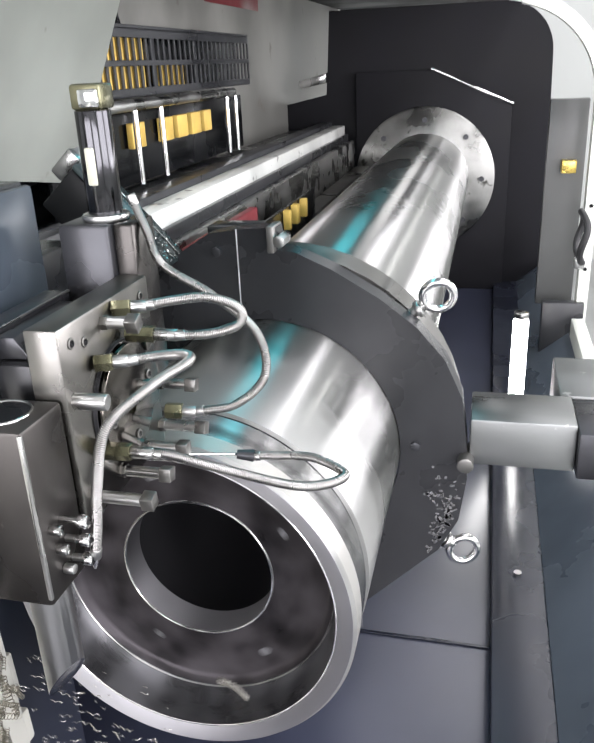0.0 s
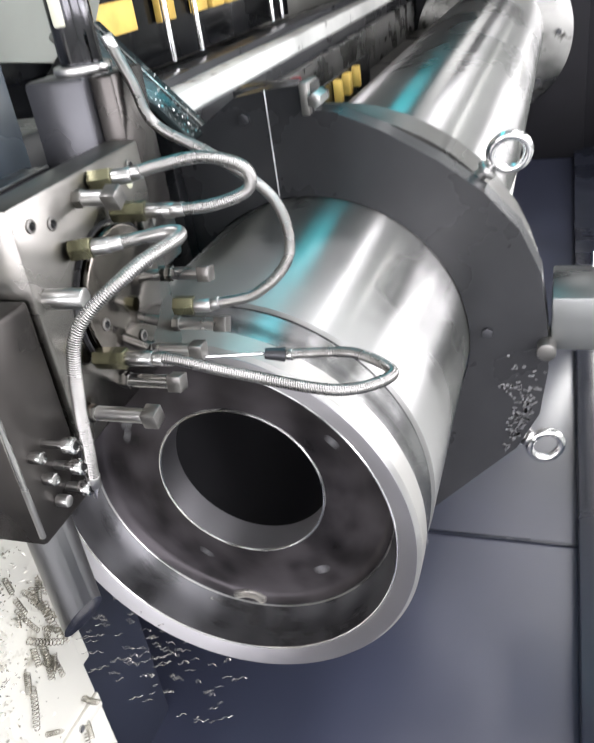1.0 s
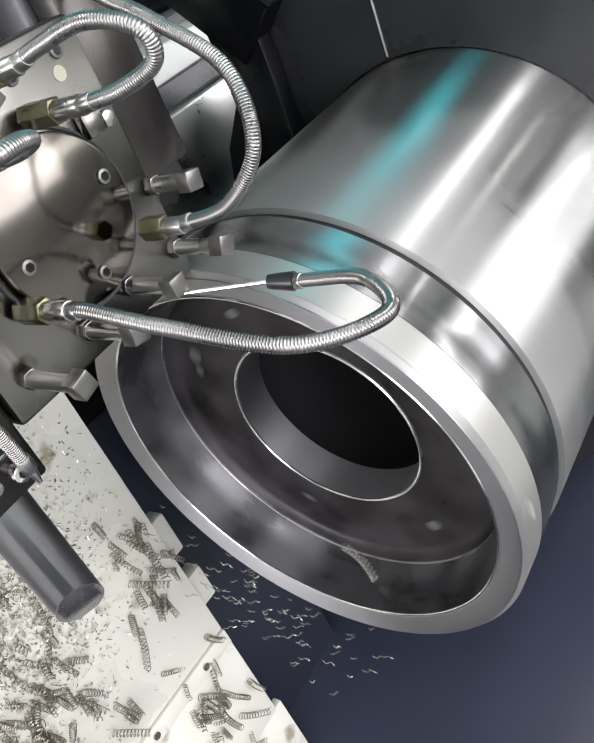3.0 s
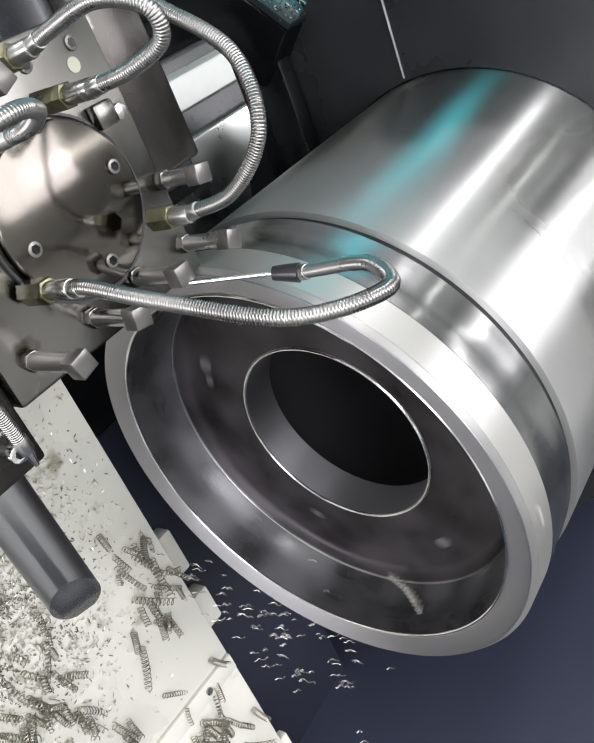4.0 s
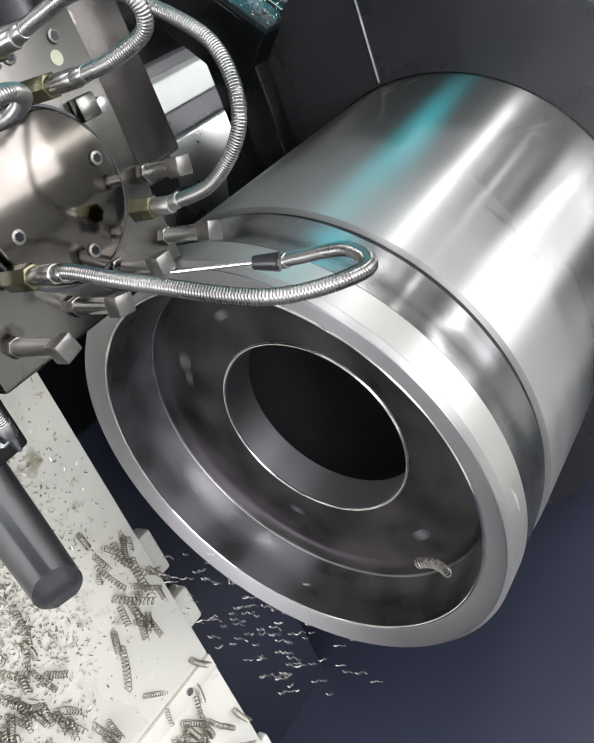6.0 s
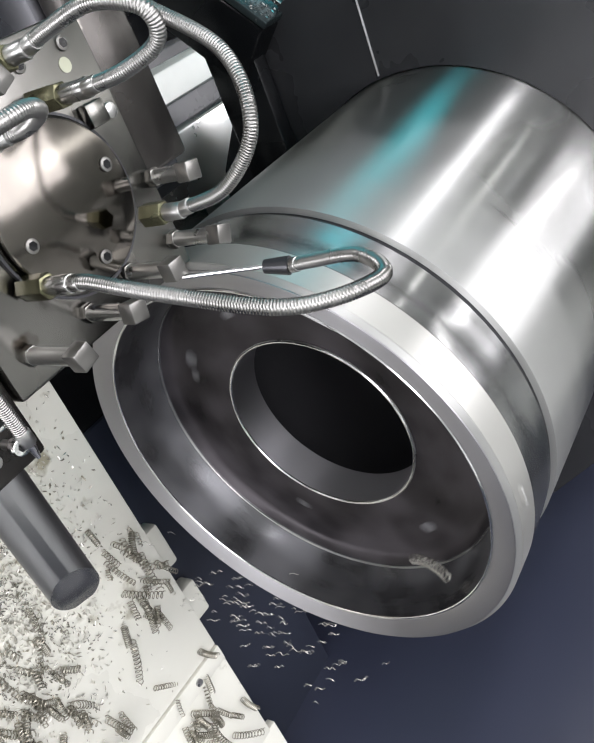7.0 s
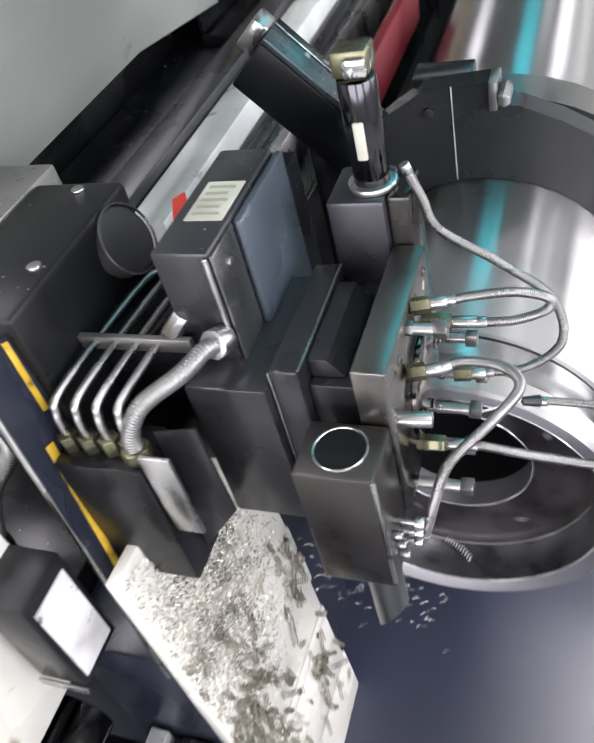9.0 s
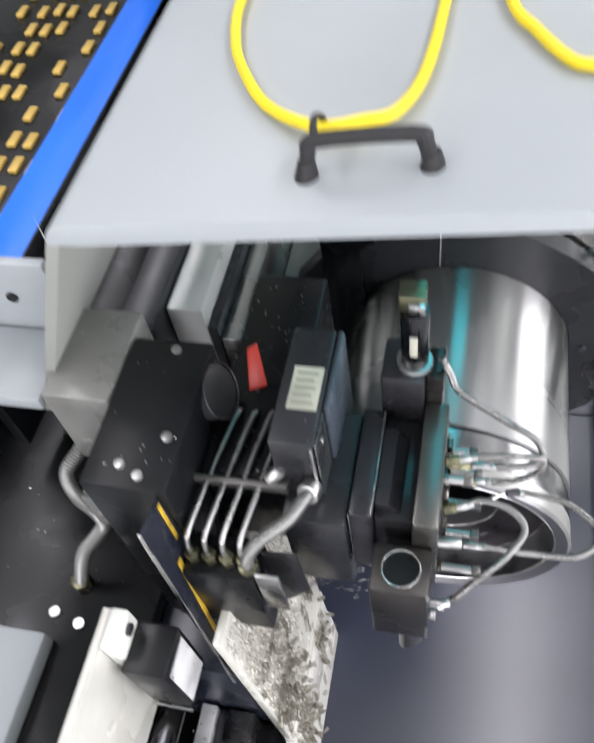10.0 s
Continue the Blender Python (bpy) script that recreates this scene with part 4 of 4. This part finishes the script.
part("yellow_stripe", side_sheet([(-0.168, 0.378), (-0.174, 0.380), (-0.177, 0.312), (-0.171, 0.310)], -0.0012, -0.0004), WORN_YELLOW, guard)
part("yellow_stripe", side_sheet([(-0.186, 0.288), (-0.195, 0.290), (-0.212, 0.118), (-0.205, 0.120)], -0.0012, -0.0004), WORN_YELLOW, guard)
flag = solo("red_tag", prism([(-0.012, 0), (0.010, 0.004), (0.004, 0.055), (-0.008, 0.05)], 0.0, 0.006, 0.001), RED, "red plastic tag between the boxes", "tag")
flag.matrix_world = pose(-0.210, 0.010, 0.322, -35, 0, 12)

# ---- way covers ----
WAY = pose(-0.2105, -0.125, 0.0, -2.5, -4.3, 0)
way = thing("way_cover", "oily white telescopic way cover with clinging chips", "way cover")
way.matrix_world = WAY
part("upper_sheet", box(-0.012, 0.0, -0.122, 0.120, -0.248, 0.165, 0.002), DIRTY_WHITE, way)
part("joint_strip", box(-0.012, 0.0025, -0.122, 0.120, -0.268, -0.249, 0.001), DIRTY_WHITE, way)
part("middle_sheet", box(-0.014, -0.002, -0.124, 0.122, -0.395, -0.269, 0.002), DIRTY_WHITE, way)
part("lower_sheet", box(-0.018, -0.006, -0.126, 0.134, -0.66, -0.396, 0.002), DIRTY_WHITE, way)
for y, z in ((0.08, -0.258), (0.0, -0.258), (-0.08, -0.258)):
    part("strip_screw", rod((0.0025, y, z), (0.0045, y, z), 0.004, seg=12), STEEL, way)
for z0, z1, y1 in ((-0.150, -0.100, 0.142), (-0.222, -0.180, 0.145)):
    part("wiper_block", box(-0.035, -0.013, 0.10, y1, z0, z1, 0.003), DIRTY_WHITE, way)
way2 = thing("rear_way_cover", "white painted sheet way cover with a screw lug", "way cover", (-0.335, -0.42, 0.0))
part("sheet", box(-0.012, 0.0, -0.45, 0.185, 0.0, 0.235, 0.002), DIRTY_WHITE, way2)
part("lug", box(0.0, 0.02, 0.14, 0.185, 0.18, 0.24, 0.003), WHITE_PAINT, way2)
part("lug_screw", rod((0.02, 0.168, 0.225), (0.024, 0.168, 0.225), 0.007, seg=14), DARK_STEEL, way2)
sw = thing("switch_box", "small black box with a scratched metal label", "switch box")
part("box_shell", box(-0.318, -0.266, -0.292, -0.235, 0.075, 0.205, 0.003), BLACK_PAINT, sw)
part("metal_label", box(-0.2658, -0.2645, -0.286, -0.242, 0.085, 0.19, 0.0), SATIN, sw)
part("edge_strip", box(-0.318, -0.266, -0.2955, -0.2925, 0.066, 0.076, 0.001), STEEL, sw)
rails = thing("lower_guide_rail", "polished guide rails and screw cover running under the carriage", "guide rail")
part("rail_bright", box(-0.327, -0.303, -0.95, -0.24, -0.25, -0.180, 0.002), SATIN, rails)
part("rail_groove", box(-0.302, -0.288, -0.95, -0.24, -0.26, -0.200, 0.002), DARK_STEEL, rails)
part("rail_plain", box(-0.287, -0.245, -0.95, -0.24, -0.25, -0.188, 0.002), HOSE, rails)
part("screw_cover", rod((-0.362, -0.95, -0.075), (-0.362, -0.27, -0.075), 0.042, seg=36, bevel=0.003), ROD_CHROME, rails)
part("end_block", box(-0.262, -0.222, -0.355, -0.300, -0.24, -0.165, 0.003), BLACK_PAINT, rails)
part("rail_bed", box(-0.42, -0.225, -0.95, -0.24, -0.62, -0.251, 0.004), BLACK_PAINT, rails)
solo("bed_casting", box(-0.36, -0.235, -0.235, 0.14, -0.62, 0.01, 0.004), RAIL_NAVY, "dark machine bed casting behind the covers", "machine bed", kind="structure")
base = thing("machine_base", "black machine base plate beside the bed", "machine base")
part("plate", box(-0.95, -0.36, -0.9, 0.9, 0.0, 0.04, 0.004), BLACK_PAINT, base)
part("grey_box", box(-0.66, -0.485, -0.60, -0.235, 0.0405, 0.075, 0.006), HOOD_PAINT, base, "light grey sheet box")
for x, y in ((-0.50, -0.20), (-0.46, -0.21), (-0.52, -0.02)):
    part("base_screw", rod((x, y, 0.04), (x, y, 0.045), 0.008, seg=14), STEEL, base)
fc = thing("flexible_hose", "pale grey flexible hose bending down from a green fitting", "hose")
part("hose_run", ribbed([(-0.420, -0.045, 0.275), (-0.432, -0.065, 0.262), (-0.443, -0.090, 0.25), (-0.425, -0.112, 0.235), (-0.406, -0.118, 0.21), (-0.412, -0.118, 0.17), (-0.45, -0.140, 0.12), (-0.475, -0.155, 0.05)], 0.010, 0.004), CONDUIT, fc)
part("fitting", rod((-0.416, -0.036, 0.280), (-0.421, -0.047, 0.274), 0.014, seg=8, bevel=0.001), GREEN_BRASS, fc)
part("lower_fitting", rod((-0.475, -0.155, 0.04), (-0.475, -0.155, 0.056), 0.014, seg=8, bevel=0.001), GREEN_BRASS, fc)

# ---- hood with its handle and cable ----
hood = thing("enclosure_hood", "light grey painted sheet hood over the lathe", "hood", kind="structure")
hp = [(-0.314, 0.632)] + arc(-0.294, 0.630, 0.020, 180, 96, 6) + [(0.36, 0.716), (0.36, 0.697), (-0.285, 0.6325), (-0.300, 0.628)]
part("hood_sheet", prism(hp, -0.0736, 0.75, 0.002), HOOD_PAINT, hood)
side = bmesh.new()
prof = [(0.0, 1.0), (0.06, 1.0), (0.07, 0.78), (0.40, 0.78), (0.71, 0.92), (0.72, 0.50), (0.70, 0.0), (0.0, 0.0)]
rows = []
for off in (0.0, 0.012):
    rows.append([side.verts.new((-0.314 + off - 0.173 * u, (-0.0736 + 0.052 * u) if y == 0 else y, 0.632 - 0.351 * u)) for y, u in prof])
side.faces.new(rows[0])
side.faces.new(rows[1][::-1])
for a in range(len(prof)):
    c = (a + 1) % len(prof)
    side.faces.new((rows[0][a], rows[1][a], rows[1][c], rows[0][c]))
part("side_sheet", side, INNER_PAINT, hood)
part("side_foot", box(-0.62, -0.488, -0.022, 0.09, 0.278, 0.300, 0.004), HOOD_PAINT, hood)
part("foot_web", box(-0.62, -0.480, 0.091, 0.105, 0.278, 0.42, 0.003), HOOD_PAINT, hood)
part("foot_screw", rod((-0.545, 0.088, 0.36), (-0.545, 0.092, 0.36), 0.008, seg=14), BLACK_PAINT, hood)
hd = thing("pull_handle", "black plastic pull handle screwed to the hood", "handle")
part("grip", tube([(-0.106, -0.028, 0.670), (-0.104, -0.028, 0.690), (-0.096, -0.027, 0.700), (-0.030, -0.026, 0.706), (-0.022, -0.027, 0.700), (-0.018, -0.023, 0.679)], 0.0058, 10), RUBBER, hd)
part("foot", rod((-0.107, -0.029, 0.668), (-0.106, -0.028, 0.682), 0.0095, 0.0065, 14), RUBBER, hd)
part("foot", rod((-0.017, -0.024, 0.677), (-0.018, -0.023, 0.690), 0.0095, 0.0065, 14), RUBBER, hd)
cb = thing("signal_cable", "bright yellow sheathed cable lying behind the hood handle", "cable")
part("cable_run", tube([(-0.215, 0.34, 0.664), (-0.219, 0.225, 0.664), (-0.206, 0.151, 0.665), (-0.183, 0.097, 0.668), (-0.157, 0.055, 0.671), (-0.127, 0.026, 0.677), (-0.099, 0.012, 0.682), (-0.071, 0.016, 0.685),
                        (-0.048, 0.029, 0.684), (-0.032, 0.081, 0.683), (-0.025, 0.183, 0.683), (-0.022, 0.32, 0.684)], 0.0048, 12), YELLOW, cb)
part("cable_loop", tube([(0.012, 0.30, 0.688), (0.029, 0.171, 0.689), (0.048, 0.125, 0.691), (0.071, 0.083, 0.693), (0.088, 0.070, 0.695), (0.13, 0.062, 0.699), (0.20, 0.08, 0.706)], 0.0048, 12), YELLOW, cb)
part("cable_tie", tube([(-0.100, -0.026, 0.700), (-0.101, -0.010, 0.705), (-0.101, 0.012, 0.690), (-0.100, 0.016, 0.680)], 0.0028, 8), RUBBER, cb)
solo("inner_skirt", box(-0.625, -0.605, 0.02, 0.92, 0.10, 0.298, 0.002), BLACK_PAINT, "black inner skirt sheet of the machine base", "skirt", kind="structure")
bs = thing("blue_side_panel", "bright blue painted panel edge of the next machine", "panel", (-0.62, 0.5, 0.315))
part("panel_sheet", box(-0.055, 0.036, -0.38, 0.415, -0.02, 0.0, 0.003), BLUE, bs)
part("panel_lip", box(0.0365, 0.040, -0.38, 0.415, -0.02, 0.022, 0.001), BLACK_PAINT, bs)
rk = thing("parts_board", "dark board with rows of small yellow tool inserts", "board", (-1.03, 0.6, 0.20))
part("board", box(-0.40, 0.295, -0.7, 0.9, -0.02, 0.0, 0.003), BLACK_PAINT, rk)
part("cabinet_body", box(-0.40, 0.295, -0.7, 0.9, -1.295, -0.0205, 0.004), BLACK_PAINT, rk)
piece = mesh_of(box(-0.009, 0.009, -0.021, 0.021, 0.0, 0.008, 0.002), GOLD_PANEL, 35)
rng = random.Random(3)
for i in range(7):
    for j in range(12):
        if rng.random() < (0.85 if i % 3 else 0.45):
            o = new("insert", piece)
            o.parent, o.location = rk, (0.26 - 0.036 * i - 0.018 * (i // 3), -0.30 + 0.075 * j + rng.uniform(-0.006, 0.006), 0.0)
part("edge_trim", box(0.284, 0.294, -0.7, 0.9, 0.0005, 0.006, 0.001), BRASS, rk)

# ---- chips ----
def curl(n_turns, r, pitch, wire, rng, seg=4):
    pts = []
    bend = rng.uniform(-14, 14)
    for k in range(int(n_turns * 9) + 1):
        a = 2 * math.pi * k / 9
        x = pitch * k / 9
        pts.append(Vector((x, r * math.cos(a) + bend * x * x, r * math.sin(a))))
    return sweep(pts, wire, seg)


rng = random.Random(11)
curls = [mesh_of(curl(rng.uniform(4, 11), rng.uniform(0.0017, 0.0034), rng.uniform(0.0022, 0.0040), 0.00046, rng), CURL, 60) for _ in range(14)]
nests = [(rng.uniform(-0.10, 0.10), rng.uniform(-0.40, 0.0)) for _ in range(22)]
for k in range(240):
    o = new("curled_chip", curls[k % 14])
    ny, nz = nests[int(22 * rng.random() ** 1.5)]
    y, z = max(-0.115, min(0.11, rng.gauss(ny, 0.022))), max(-0.44, min(0.02, rng.gauss(nz, 0.03)))
    o.parent, o.matrix_local = way, pose(0.0045, y, z, rng.uniform(0, 360), rng.choice((90, 70, 110, 60)) + rng.uniform(-15, 15), rng.uniform(60, 120))
# fine swarf heaped on the cover
bm = bmesh.new()
for k in range(9500):
    y, z = rng.gauss(-0.045, 0.058), rng.gauss(0.02, 0.085)
    if not (-0.12 < y < 0.115 and -0.24 < z < 0.16):
        continue
    x = rng.uniform(0.0, 0.004 + 0.008 * math.exp(-((y + 0.05) ** 2 + (z - 0.05) ** 2) / 0.003))
    c = Vector((x, y, z))
    d = Vector((rng.uniform(-1, 1), rng.uniform(-1, 1), rng.uniform(-1, 1))).normalized() * rng.uniform(0.001, 0.0035)
    s = d.orthogonal().normalized() * 0.0009
    v = [bm.verts.new(c - d), bm.verts.new(c + s), bm.verts.new(c + d), bm.verts.new(c - s + Vector((0.0012, 0, 0)))]
    bm.faces.new((v[0], v[1], v[2]))
    bm.faces.new((v[0], v[2], v[3]))
heap = solo("swarf", bm, CHIP, "fine bright steel swarf clinging to the cover", "swarf", kind="stuff", smooth=None)
heap.matrix_world = WAY
heap.data.materials.append(CURL)
for f in heap.data.polygons:
    f.material_index = 1 if (f.index // 2) % 5 < 1 else 0
# stray flakes on the carriage, its boxes and the covers round it
bm = bmesh.new()
for x0, x1, y0, y1, z, count in ((-0.343, -0.254, -0.16, 0.018, 0.3945, 16), (-0.160, -0.119, -0.100, 0.038, 0.4075, 7), (-0.249, -0.162, -0.098, 0.188, 0.3225, 45),
                                 (-0.60, -0.47, 0.30, 1.3, 0.2205, 90), (-0.424, -0.348, -0.068, 0.053, 0.3955, 6), (-0.405, -0.352, 0.20, 0.9, 0.2365, 14),
                                 (-0.335, -0.30, -0.92, -0.25, -0.1795, 40), (-0.93, -0.40, -0.15, 0.0, 0.0405, 50)):
    for k in range(count):
        c = Vector((rng.uniform(x0, x1), rng.uniform(y0, y1), z + 0.0006))
        d = Vector((rng.uniform(-1, 1), rng.uniform(-1, 1), rng.uniform(-0.1, 0.3))).normalized() * rng.uniform(0.0006, 0.0026)
        w = Vector((-d.y, d.x, 0.0006)).normalized() * rng.uniform(0.0004, 0.0010)
        bm.faces.new([bm.verts.new(c + e) for e in (-d, w, d, -w)])
solo("stray_flakes", bm, STEEL, "small bright steel flakes strewn over the carriage", "swarf", kind="stuff", smooth=None)
# loose chips tumbling down behind the rim and inside the bowl
falling = []
for k in range(110):
    o = solo("falling_chip", curl(0.7 + rng.random() * 1.3, rng.uniform(0.0005, 0.0012), rng.uniform(0.005, 0.010), 0.00035, rng), CHIP, "small bright chip falling from the cut", "chip", "falling chips", smooth=60)
    falling.append((o, rng.uniform(-0.20, -0.05), rng.uniform(-0.03, 0.05), rng.random(), rng.uniform(0.7, 1.3)))
bowl_curl = solo("tumbling_chip", curl(11, 0.0040, 0.0034, 0.0007, rng), CHIP, "curled steel chip tumbling inside the bowl", "chip", smooth=60)


def motions():
    walk(work, [(k / 10, pose(0, 0, 0, 0, 36.0 * k, 0)) for k in range(101)])
    for o, x, y, ph, sp in falling:
        rows = []
        for k in range(101):
            u = math.sin(2 * math.pi * (ph + sp * k / 13))
            w = math.sin(2 * math.pi * (ph * 3.1 + sp * k / 23))
            rows.append((k / 10, pose(x + 0.025 * w, y + 0.015 * u, -0.215 + 0.10 * (ph - 0.5) - 0.06 * u - 0.4 * (x + 0.10), 50 * k, 40 * ph, 30)))
        walk(o, rows)
    rows = []
    for k in range(101):
        a = radians(278 + 24 * math.sin(k * 0.55))
        rows.append((k / 10, pose(0.132 * math.cos(a), 0.040, 0.132 * math.sin(a), 20, 30 * math.sin(k * 0.5), 0)))
    walk(bowl_curl, rows)


motions()
